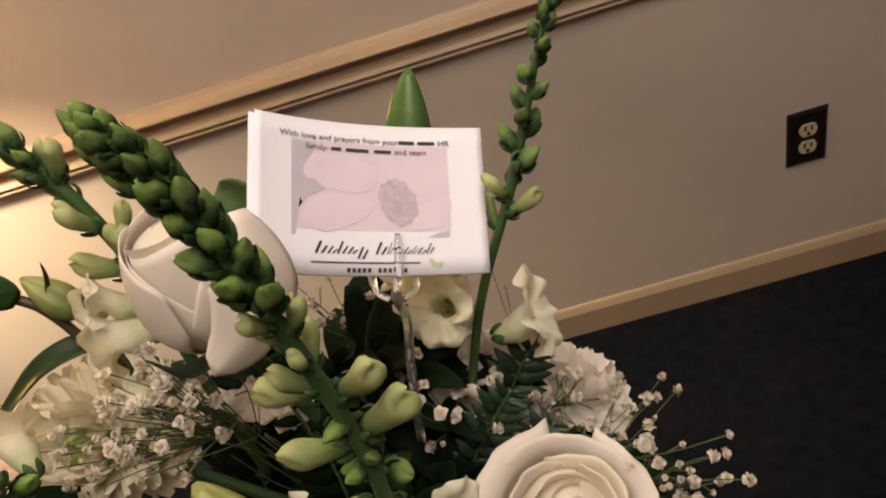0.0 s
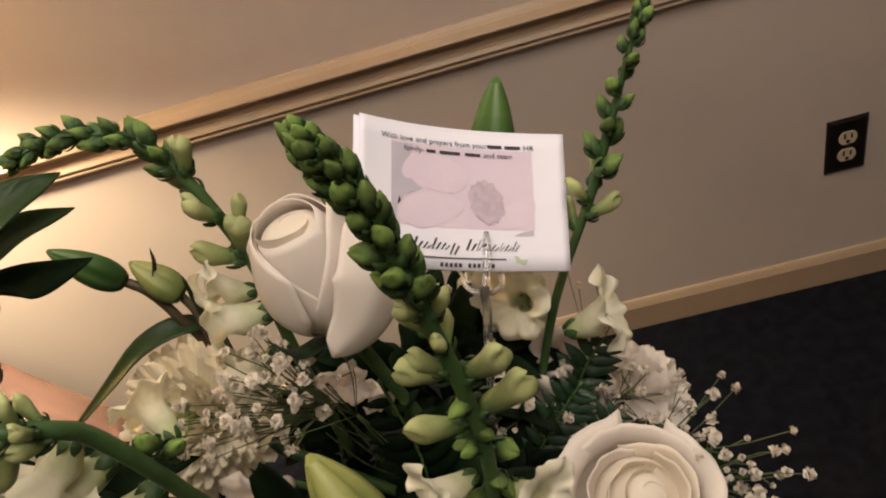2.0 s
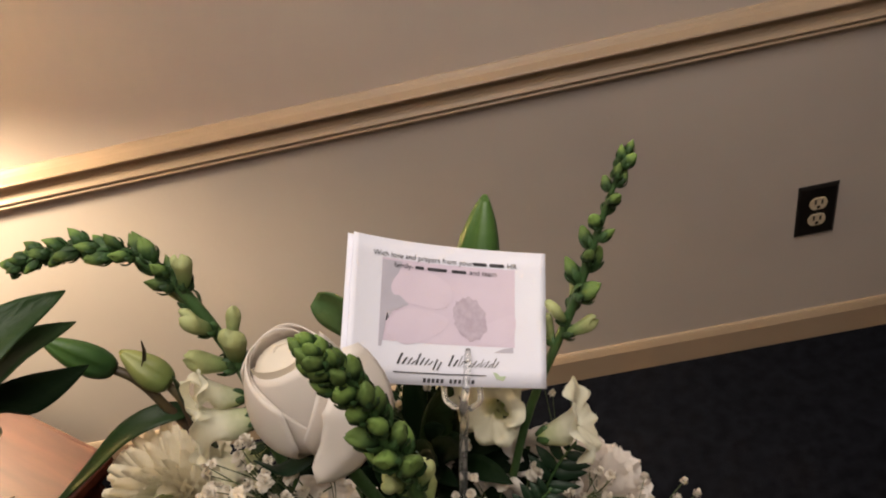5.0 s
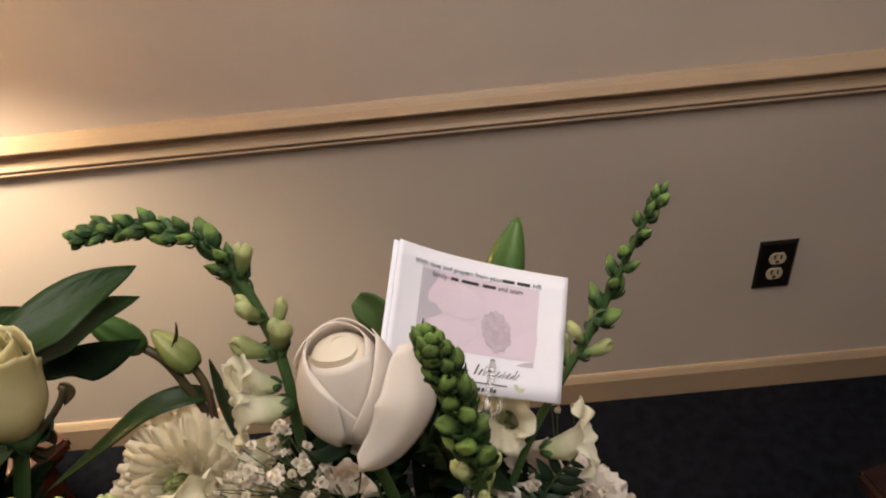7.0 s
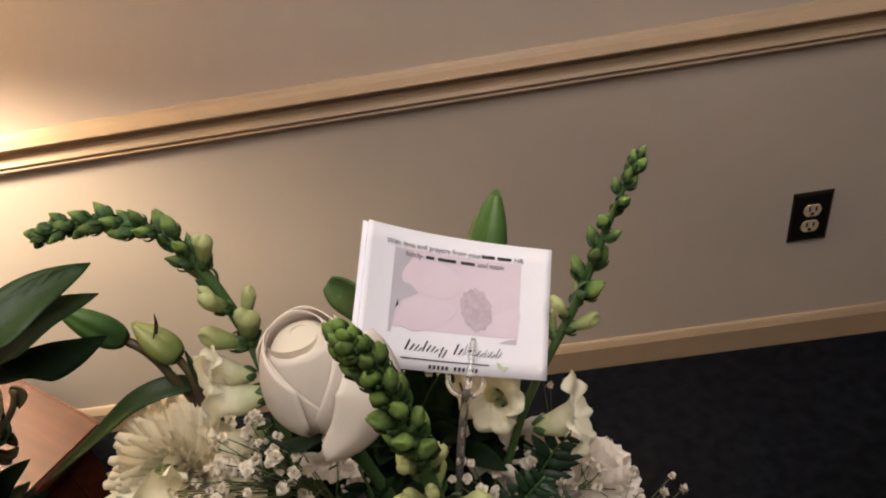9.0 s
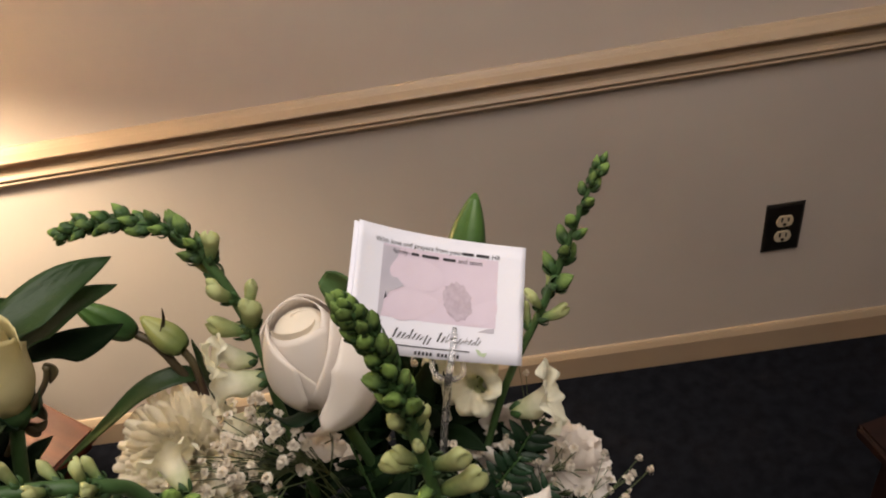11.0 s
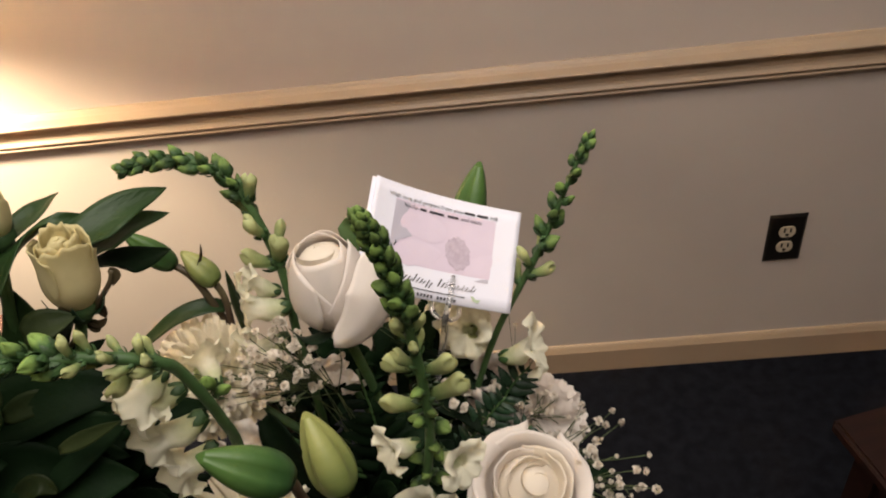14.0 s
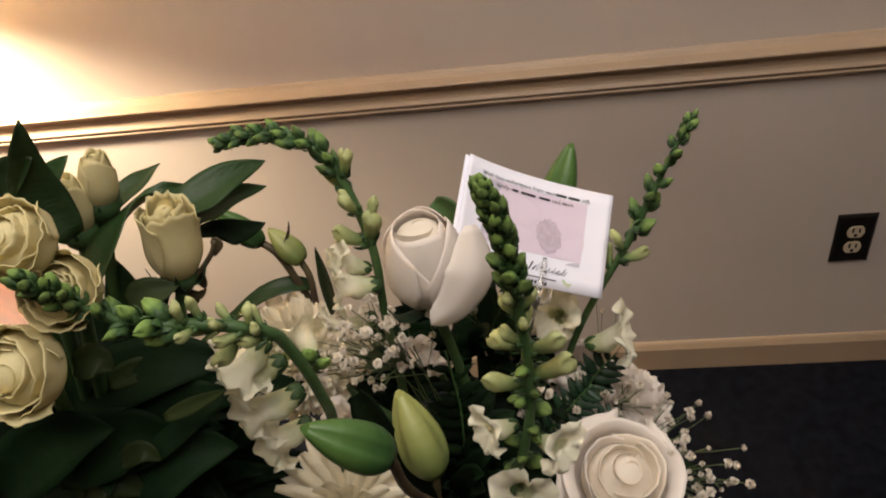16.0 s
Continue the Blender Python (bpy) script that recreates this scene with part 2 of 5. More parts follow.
def box(bm, lo, hi, bevel=0.0, segments=2):
    m = Matrix.Translation([(a + b) / 2 for a, b in zip(lo, hi)]) @ Matrix.Diagonal([*(b - a for a, b in zip(lo, hi)), 1])
    geo = bmesh.ops.create_cube(bm, size=1, matrix=m)
    if bevel:
        edges = list({e for v in geo["verts"] for e in v.link_edges})
        bmesh.ops.bevel(bm, geom=edges, offset=bevel, segments=segments, affect="EDGES")


def lathe(bm, profile, n=24, centre=(0, 0, 0), caps=True):
    rings = []
    for r, z in profile:
        rings.append([bm.verts.new((centre[0] + r * math.cos(k * math.tau / n), centre[1] + r * math.sin(k * math.tau / n), centre[2] + z)) for k in range(n)])
    for a, b in zip(rings, rings[1:]):
        for k in range(n):
            bm.faces.new((a[k], a[(k + 1) % n], b[(k + 1) % n], b[k]))
    if caps:
        bm.faces.new(rings[0][::-1]), bm.faces.new(rings[-1])


# ---- room ----
X0, X1, Y0, WALL_Y, H = -2.6, 2.8, -2.4, 1.6, 2.5


def slab(name, lo, hi, mat, label, category):
    bm = bmesh.new()
    box(bm, lo, hi)
    return tagged(part(name, bm, mat, smooth=False), label, category, kind="structure")


slab("floor", (X0 - 0.12, Y0 - 0.12, -0.1), (X1 + 0.12, WALL_Y + 0.12, 0), CARPET, "dark navy low-pile carpet on the floor", "floor")
slab("wall_north", (X0 - 0.12, WALL_Y, 0), (X1 + 0.12, WALL_Y + 0.12, H), WALL, "beige painted wall with chair rail and baseboard", "wall")
slab("wall_south", (X0 - 0.12, Y0 - 0.12, 0), (X1 + 0.12, Y0, H), WALL, "beige painted plain wall", "wall")
slab("wall_west", (X0 - 0.12, Y0, 0), (X0, WALL_Y, H), WALL, "beige painted plain wall", "wall")
slab("wall_east", (X1, Y0, 0), (X1 + 0.12, WALL_Y, H), WALL, "beige painted plain wall", "wall")
slab("ceiling", (X0 - 0.12, Y0 - 0.12, H), (X1 + 0.12, WALL_Y + 0.12, H + 0.1), CEIL, "off-white painted ceiling", "ceiling")


def moulding(name, profile, label):
    """profile: (how far it stands out, height), run along the north wall."""
    bm = bmesh.new()
    ends = []
    for x in (X0, X1):
        ends.append([bm.verts.new((x, WALL_Y - d, z)) for d, z in profile])
    for i in range(len(profile) - 1):
        bm.faces.new((ends[0][i], ends[0][i + 1], ends[1][i + 1], ends[1][i]))
    bm.faces.new((ends[0][-1], ends[0][0], ends[1][0], ends[1][-1]))
    bm.faces.new(ends[0][::-1]), bm.faces.new(ends[1])
    bmesh.ops.recalc_face_normals(bm, faces=bm.faces)
    return tagged(part(name, bm, TRIM, smooth=False), label, "trim", kind="structure")


def arc(c, r, a0, a1, n):
    return [(c[0] + r * math.cos(radians(a0 + (a1 - a0) * i / n)), c[1] + r * math.sin(radians(a0 + (a1 - a0) * i / n))) for i in range(n + 1)]


rail = [(-0.002, 0.8065), (0.003, 0.8065), (0.005, 0.8045), (0.0075, 0.801), (0.0130, 0.7965), (0.0200, 0.7935), (0.0250, 0.7915)]
rail += arc((0.0252, 0.7882), 0.0033, 90, -70, 5)
rail += [(0.0240, 0.7838), (0.0195, 0.7815)]
rail += arc((0.0215, 0.7700), 0.0115, 105, 205, 8)
rail += [(0.0118, 0.7610), (0.0140, 0.7560), (0.0165, 0.7525)]
rail += arc((0.0160, 0.7497), 0.0026, 80, -60, 5)
rail += [(0.0140, 0.7465), (0.0125, 0.7452), (0.0125, 0.7435), (0.0140, 0.7422)]
rail += arc((0.0132, 0.7395), 0.0026, 60, -70, 5)
rail += [(0.0095, 0.7355), (0.0060, 0.7320), (0.0030, 0.7275), (-0.002, 0.7275)]
moulding("trim_chair_rail", rail, "cream painted moulded chair rail along the wall")
moulding("baseboard", [(-0.002, 0.083), (0.0030, 0.083), (0.0048, 0.0815), (0.0075, 0.0770), (0.0110, 0.0690), (0.0122, 0.0665), (0.0128, 0.0640), (0.0124, 0.0625), (0.0118, 0.0), (-0.002, 0.0)],
         "cream painted baseboard with a bevelled top edge")


# ---- wall outlet ----
def outlet():
    t = thing("wall_outlet", (0.6685, WALL_Y, 0.3575), "black duplex outlet plate with ivory sockets on the wall", "outlet")
    w, h = 0.0380, 0.0605
    bm = bmesh.new()
    prof = [(1.0, 0.0), (1.0, -0.0015), (0.97, -0.0035), (0.86, -0.0062), (0.0, -0.0066)]
    rings = []
    for s, d in prof[:-1]:
        i = (1 - s) * w * 1.0
        rings.append([bm.verts.new((sx * (w - i), d, sz * (h - i))) for sx, sz in ((-1, -1), (1, -1), (1, 1), (-1, 1))])
    for a, b in zip(rings, rings[1:]):
        for k in range(4):
            bm.faces.new((a[k], a[(k + 1) % 4], b[(k + 1) % 4], b[k]))
    bm.faces.new(rings[-1])
    part("plate", bm, BLACK, t, matrix=t.matrix_world.copy(), smooth=False)
    for sz in (1, -1):
        bm = bmesh.new()
        pts = []
        for k in range(32):
            a = k * math.tau / 32
            x, z = 0.0172 * math.cos(a), 0.0172 * math.sin(a)
            pts.append((x, max(-0.0142, min(0.0142, z))))
        lo, hi = [bm.verts.new((x, -0.004, z)) for x, z in pts], [bm.verts.new((x * 0.96, -0.0082, z * 0.96)) for x, z in pts]
        for k in range(32):
            bm.faces.new((lo[k], lo[(k + 1) % 32], hi[(k + 1) % 32], hi[k]))
        bm.faces.new(hi)
        base = t.matrix_world @ Matrix.Translation((0, 0, sz * 0.0195))
        s = part("socket", bm, IVORY, t, "ivory socket face", base, smooth=False)
        for x, hh in ((-0.0063, 0.0048), (0.0063, 0.0040)):
            bm = bmesh.new()
            box(bm, (x - 0.0017, -0.0088, -0.001), (x + 0.0017, -0.0078, 0.001 + hh * 2))
            part("slot", bm, SLOT, s, matrix=base, smooth=False)
        bm = bmesh.new()
        lathe(bm, [(0.0036, 0), (0.0036, 0.0008)], 14)
        part("ground_hole", bm, SLOT, s, matrix=base @ pose(0, -0.0080, -0.0075, 90, 0, 0), smooth=False)
    bm = bmesh.new()
    lathe(bm, [(0.0032, 0), (0.0032, 0.0008), (0.0022, 0.0016)], 14)
    part("screw", bm, BLACK, t, matrix=t.matrix_world @ pose(0, -0.0062, 0, 90, 0, 0))


outlet()


# ---- end tables ----
def end_table(corner, turn, length, depth, sx, label, wood):
    """corner: the visible corner of its top; the top runs to +x * sx and to -y in the turned frame."""
    h = 0.64
    m = Matrix.Translation((corner[0], corner[1], 0)) @ Matrix.Rotation(radians(turn), 4, "Z")
    t = thing("end_table", (0, 0, 0), label, "table", "end tables")
    t.matrix_world = m
    WORLD[t.name] = m.copy()
    def bx(name, lo, hi, bevel, segs=2):
        lo, hi = list(lo), list(hi)
        if sx < 0:
            lo[0], hi[0] = -hi[0], -lo[0]
        bm = bmesh.new()
        box(bm, lo, hi, bevel, segs)
        part(name, bm, wood, t, matrix=m, smooth=False)
    bx("tabletop", (0, -depth, h - 0.020), (length, 0, h), 0.005, 3)
    bx("top_moulding", (0.010, -depth + 0.010, h - 0.034), (length - 0.010, -0.010, h - 0.0202), 0.004, 3)
    bx("apron", (0.030, -depth + 0.030, h - 0.135), (length - 0.030, -depth + 0.050, h - 0.0342), 0.002)
    bx("apron", (0.030, -0.050, h - 0.135), (length - 0.030, -0.030, h - 0.0342), 0.002)
    bx("apron", (0.030, -depth + 0.0502, h - 0.135), (0.050, -0.0502, h - 0.0342), 0.002)
    bx("apron", (length - 0.050, -depth + 0.0502, h - 0.135), (length - 0.030, -0.0502, h - 0.0342), 0.002)
    for x in (0.024, length - 0.068):
        for y in (-0.068, -depth + 0.024):
            bx("leg", (x, y, 0), (x + 0.044, y + 0.044, h - 0.0343), 0.005, 3)
    return t


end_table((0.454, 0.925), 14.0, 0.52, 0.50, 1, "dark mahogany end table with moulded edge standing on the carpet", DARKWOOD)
end_table((-0.485, 1.077), -33.5, 0.91, 0.52, -1, "reddish mahogany side table lit by the lamp beside the wall", WOOD)


def table_lamp():
    t = thing("table_lamp", LAMP, "ceramic table lamp with linen shade, switched on", "lamp")
    m = t.matrix_world.copy()
    bm = bmesh.new()
    lathe(bm, [(0.075, 0), (0.078, 0.008), (0.070, 0.018), (0.045, 0.028), (0.060, 0.07), (0.085, 0.14), (0.080, 0.20), (0.045, 0.26), (0.022, 0.29), (0.022, 0.31)], 32)
    part("base", bm, CERAMIC, t, matrix=m)
    bm = bmesh.new()
    lathe(bm, [(0.008, 0.31), (0.008, 0.42), (0.014, 0.425), (0.014, 0.45), (0.010, 0.455)], 16)
    part("socket_stem", bm, BRASS, t, matrix=m)
    bm = bmesh.new()
    lathe(bm, [(0.17, 0.403), (0.11, 0.65)], 48, caps=False)
    part("shade", bm, SHADE, t, matrix=m, thick=0.002)


table_lamp()


def ceiling_light():
    t = thing("ceiling_light", (0.15, 0.30, H), "square flush ceiling light panel, switched on", "lamp")
    bm = bmesh.new()
    box(bm, (-0.78, -0.78, -0.03), (0.78, 0.78, 0), 0.004)
    part("housing", bm, PANEL, t, matrix=t.matrix_world.copy(), smooth=False)


ceiling_light()


# ---- plant kit: meshes shared by alike pieces, one unit long along their own z ----
def bud_mesh(name, mat, width, seed, notch=0.0, bend=0.0, club=False):
    rnd = random.Random(seed)
    bm = bmesh.new()
    n, k = 14, 12
    rings = []
    for i in range(k + 1):
        f = i / k
        if club:
            r = width * (0.50 + 0.62 * f) * (1 - max(0.0, (f - 0.62) / 0.39) ** 2.2) ** 0.5 * min(1.0, 0.35 + f * 5)
        else:
            r = width * (math.sin(math.pi * (0.04 + 0.93 * f) ** 0.85) ** 0.75)
        ring = []
        for j in range(n):
            a = j * math.tau / n
            lobes = 1 + 0.07 * math.sin(2 * a + 1.0) + 0.06 * math.sin(3 * a + seed) * f
            z = f
            if notch and f > 0.55:
                z -= notch * (f - 0.55) * (1 - abs(math.cos(a))) * 2.0
                lobes += notch * 0.8 * (f - 0.55) * abs(math.cos(a))
            lobes *= 1 + 0.16 * noise.noise((math.cos(a) * 1.3 + seed * 7, math.sin(a) * 1.3, f * 2.6))
            ring.append(bm.verts.new((r * lobes * math.cos(a) + bend * f * f, r * lobes * 0.9 * math.sin(a), z)))
        rings.append(ring)
    for a, b in zip(rings, rings[1:]):
        for j in range(n):
            bm.faces.new((a[j], a[(j + 1) % n], b[(j + 1) % n], b[j]))
    bm.faces.new(rings[0][::-1]), bm.faces.new(rings[-1])
    me = bpy.data.meshes.new(name)
    bm.to_mesh(me), bm.free()
    me.materials.append(mat)
    me.polygons.foreach_set("use_smooth", [True] * len(me.polygons))
    return me


def calyx_mesh(seed, reach, width):
    rnd, bm = random.Random(seed), bmesh.new()
    for s in range(5):
        a = s * math.tau / 5 + rnd.uniform(-0.2, 0.2)
        out, side = V((math.cos(a), math.sin(a), 0)), V((-math.sin(a), math.cos(a), 0))
        rows, L = [], reach * rnd.uniform(0.8, 1.15)
        for i in range(6):
            f = i / 5
            r = width * (0.35 + 0.85 * math.sin(math.pi * min(1, 0.10 + f * 0.62))) * 1.06
            w = width * 0.60 * math.sin(math.pi * (0.20 + 0.79 * f)) ** 1.1
            p = out * r + V((0, 0, -0.06 + L * f))
            rows.append([p - side * w - out * w * 0.25, p + out * 0.03, p + side * w - out * w * 0.25])
        grid_mesh(bm, rows)
    me = bpy.data.meshes.new("calyx")
    bm.to_mesh(me), bm.free()
    me.materials.append(CALYX)
    me.polygons.foreach_set("use_smooth", [True] * len(me.polygons))
    return me


def floret_mesh(seed, mat):
    """An open snapdragon flower along z, x up: a pouched tube that opens into two upper and three lower ruffled lobes."""
    rnd, bm = random.Random(seed), bmesh.new()
    lobes = [(radians(d + rnd.uniform(-7, 7)), long * rnd.uniform(0.88, 1.14), radians(h), back) for d, long, h, back in
             ((40, 0.42, 46, 0.10), (-40, 0.40, 46, 0.14), (180, 0.27, 33, 0.32), (119, 0.30, 36, 0.30), (-119, 0.29, 36, 0.28))]
    p1, p2, n, rings = rnd.random() * 6, rnd.random() * 6, 64, []
    for i in range(19):
        f, ring = i / 18, []
        o = max(0.0, f - 0.45) / 0.55
        for j in range(n):
            a = j * math.tau / n
            reach, back = 0.0, 0.3
            for centre, long, half, b in lobes:
                off = abs((a - centre + math.pi) % math.tau - math.pi) / half
                if off < 1.25:
                    k = long * (0.20 + 0.80 * max(0.0, 1 - off ** 2.6) ** 0.55)
                    if k > reach:
                        reach, back = k, b
            reach = max(reach, 0.05)
            r = 0.11 + 0.15 * math.sin(min(1.0, f / 0.5) * math.pi * 0.5) - 0.04 * math.sin(min(1.0, f / 0.45) * math.pi) * max(0.0, math.cos(a))
            r -= 0.32 * math.exp(-((f - 0.49) / 0.11) ** 2) * max(0.0, 0.45 - math.cos(a)) / 1.45
            r += reach * o ** 1.15
            z = 0.58 * min(1.0, f / 0.45) + 0.34 * math.sin(o * 1.5) - back * o * o
            z += o * o * (0.06 * math.sin(a * 7 + p1) + 0.04 * math.sin(a * 13 + p2))
            r += o * o * 0.02 * math.sin(a * 12 + p2)
            ring.append(bm.verts.new((r * math.cos(a), r * math.sin(a), z)))
        rings.append(ring)
    for a, b in zip(rings, rings[1:]):
        for j in range(n):
            bm.faces.new((a[j], a[(j + 1) % n], b[(j + 1) % n], b[j]))
    bm.faces.new(rings[0][::-1])
    me = bpy.data.meshes.new("floret")
    bm.to_mesh(me), bm.free()
    me.materials.append(mat)
    me.polygons.foreach_set("use_smooth", [True] * len(me.polygons))
    return me


TIGHT = [bud_mesh("bud", BUD_GREEN, 0.29, s, 0.16, 0.05) for s in (1, 2, 3)]
MID = [bud_mesh("bud", BUD_GREEN, 0.28, s, 0.30, 0.10) for s in (4, 5)]
PALE = [bud_mesh("bud", BUD_PALE, 0.235, s, 0.26, 0.20, True) for s in (6, 7, 8)]
CALYXES = [calyx_mesh(s, 0.62, 0.285) for s in (1, 2)]
CALYX_SHORT = [calyx_mesh(s, 0.36, 0.17) for s in (3, 4)]
FLORETS = [floret_mesh(s, FLORET) for s in (1, 2, 3, 4, 5)]


def set_bud(parent, kind, at, way, size, spin, rnd):
    mesh = rnd.choice({"tight": TIGHT, "mid": MID, "pale": PALE, "floret": FLORETS}[kind])
    name = "floret" if kind == "floret" else "bud"
    if kind == "floret":
        size *= 1.3
    m = axis_matrix(at, way, size, spin if kind in ("tight", "mid") else rnd.uniform(-0.4, 0.4))
    b = place(name, mesh, parent, m, thick=0.0)
    place("calyx", rnd.choice(CALYXES if kind in ("tight", "mid") else CALYX_SHORT), b, m @ Matrix.Scale(0.72 if kind == "floret" else 1.0, 4))
    return b


def snapdragon(points, label, plan, thickness=0.0028, seed=0, extra=(), step=0.55):
    """points: from the tip to the foot. plan: rows (from, kind, size, lean) along the stem, 0 at the tip. extra: flowers set singly."""
    rnd = random.Random(seed)
    t = thing("snapdragon", points[-1], label, "flower", "snapdragons")
    path = smooth_path(points, 60)
    bm = bmesh.new()
    tube(bm, path, [thickness * (0.35 + 0.65 * min(1, i / 22)) for i in range(61)], 10)
    part("stem", bm, STEM, t)
    length = sum((b - a).length for a, b in zip(path, path[1:]))
    d, i = 0.0, 0
    while True:
        f = d / length
        row = [r for r in plan if r[0] <= f][-1]
        if row[1] is None or f >= 1:
            break
        nxt = [r for r in plan if r[0] > f]
        mix = (f - row[0]) / (nxt[0][0] - row[0]) if nxt else 0
        size = (row[2] + ((nxt[0][2] if nxt and nxt[0][1] else row[2]) - row[2]) * mix) * rnd.uniform(0.88, 1.12)
        q = min(59, int(f * 60))
        p = path[q].lerp(path[q + 1], f * 60 - q)
        tan = (path[max(q - 1, 0)] - path[min(q + 2, 60)]).normalized()
        ref = tan.orthogonal().normalized()
        a = i * 2.39996 + rnd.uniform(-0.25, 0.25)
        out = ref * math.cos(a) + tan.cross(ref) * math.sin(a)
        way = (out * row[3] + tan * (1 - row[3]) + V((0, 0, 0.12))).normalized()
        if i == 0:
            way = tan
        set_bud(t, row[1], p + out * thickness * 0.6, way, size, rnd.uniform(0, 6), rnd)
        d += max(0.0025, size * (row[4] if len(row) > 4 else step) * 0.5)
        i += 1
    for kind, at, way, size in extra:
        set_bud(t, kind, V(at), V(way), size, rnd.uniform(0, 6), rnd)
    return t


def rose(centre, axis, R, height, label, plan, seed=0, outer=ROSE, heart=ROSE_HEART, frill=0.0, folds=(), stem_to=None, sepals=0, taper=0.35, core=0.50, turns=1.3, body=0.75, group="roses"):
    """centre: the middle of the bloom. plan: petals as (turn, half width in degrees, girth, reach, drop of the sides, roll of the rim, place of the tip); turn 0 faces -y, 90 faces +x."""
    rnd = random.Random(seed)
    t = thing("rose", V(centre), label, "flower", group)
    base = axis_matrix(V(centre) - V(axis).normalized() * height * 0.5, axis, 1.0, 0.0, (0, -1, 0.01))

    def girth(f):
        f = max(0.0, min(1.1, f))
        return R * (0.14 + 0.86 * math.sin(min(1.0, f / 0.46) * math.pi * 0.5) ** 0.8) * (1 - taper * max(0.0, (f - 0.46) / 0.54) ** 1.8)

    bm = bmesh.new()
    lathe(bm, [(girth(f) * body * (1 - max(0.0, f - 0.45) * 0.9), height * f) for f in (0.02, 0.1, 0.25, 0.45, 0.6, 0.72)] + [(R * core * 0.84, height * 0.83), (R * core * 0.68, height * 0.905), (R * core * 0.42, height * 0.945), (R * core * 0.15, height * 0.960)], 32)
    rows, steps = [], 84
    for iv in range(11):
        v, row = iv / 10, []
        for k in range(steps + 1):
            s = k / steps
            a = seed + s * turns * math.tau
            top = 0.98 - 0.03 * s + 0.018 * math.sin(a * 1.5 + seed)
            f = 0.30 + (top - 0.30) * v
            r = girth(min(f, 0.75)) * core * (1 - 0.80 * s ** 0.9) * (1 - 0.20 * max(0.0, v - 0.6) / 0.4 * (1 - s)) + R * 0.05 * max(0.0, v - 0.82) / 0.18 * (1 - s)
            row.append(V((r * math.cos(a), r * math.sin(a), height * f)))
        rows.append(row)
    grid_mesh(bm, rows)
    part("heart", bm, heart, t, matrix=base)
    for turn, half, wide, reach, drop, roll, tip in plan:
        phi, hw, ph = radians(turn), radians(half), rnd.random() * 9
        rows = []
        for iv in range(17):
            v, row = iv / 16, []
            for iu in range(23):
                u = iu / 22 * 2 - 1
                f = v * reach * (1 - drop * (abs(u - tip) / (1 + abs(tip))) ** 2.3)
                rim = max(0.0, v - 0.6) / 0.4
                side = max(0.0, abs(u) - 0.62) / 0.38
                r = girth(f) * wide + R * 0.035 * u * v + R * roll * (rim ** 2.0 + 0.45 * side ** 2 * v)
                r += R * 0.05 * noise.noise((u * 1.4 + ph, v * 1.6, seed)) * v + rim * frill * R * noise.noise((u * 4 + ph, v * 2, seed + 3.0)) * 2
                z = height * f - R * roll * rim ** 3 * 0.55 + rim * frill * height * noise.noise((u * 3.5 + ph, 7.0, seed)) + height * 0.012 * math.sin(u * 5 + ph) * rim
                a = phi + u * hw * (0.60 + 0.40 * min(1.0, v * 1.7))
                row.append(V((r * math.cos(a), r * math.sin(a), z)))
            rows.append(row)
        bm = bmesh.new()
        grid_mesh(bm, rows)
        part("petal", bm, heart if wide < 0.70 else outer, t, matrix=base, thick=0.0004)
    for pts, width, normal, cup in folds:
        bm = bmesh.new()
        blade(bm, pts, width, normal, cup, 16, 10, shape=lambda f: max(0.02, 1.22 * min(1.0, 0.05 + f / 0.40) ** 0.6 * (1 - f) ** 0.42))
        part("petal", bm, outer, t, thick=0.0005)
    ax = V(axis).normalized()
    b0 = V(centre) - ax * height * 0.5
    for k in range(sepals):
        a = k * math.tau / sepals + 0.3
        o = base.to_3x3() @ V((math.cos(a), math.sin(a), 0))
        bm = bmesh.new()
        blade(bm, [b0 + o * R * 0.12, b0 + o * R * 0.80 + ax * height * 0.04, b0 + o * R * 1.12 + ax * height * 0.30], R * 0.36, o, 0.1)
        part("sepal", bm, FERN, t, thick=0.0004)
    if stem_to is not None:
        bm = bmesh.new()
        tube(bm, smooth_path([b0, b0.lerp(V(stem_to), 0.5) + V((0, 0.004, -0.006)), V(stem_to)], 16), 0.0030, 8)
        part("stem", bm, STEM, t)
        bm = bmesh.new()
        lathe(bm, [(0.003, -0.006), (0.0075, 0.0), (0.009, 0.005), (0.006, 0.010)], 12)
        part("receptacle", bm, CALYX, t, matrix=axis_matrix(b0, axis))
    return t


def rings_of_petals(rings, seed):
    """A rose's plan from rings of (how many, half width, girth, reach, drop, roll)."""
    rnd, plan, turn = random.Random(seed), [], 20.0
    for count, half, wide, reach, drop, roll in rings:
        turn += 47
        for i in range(count):
            plan.append((turn + (i + rnd.uniform(-0.12, 0.12)) * 360 / count, half * rnd.uniform(0.9, 1.12), wide * rnd.uniform(0.97, 1.03), reach * rnd.uniform(0.95, 1.04), drop * rnd.uniform(0.8, 1.2), roll * rnd.uniform(0.6, 1.4), rnd.uniform(-0.3, 0.3)))
    return plan


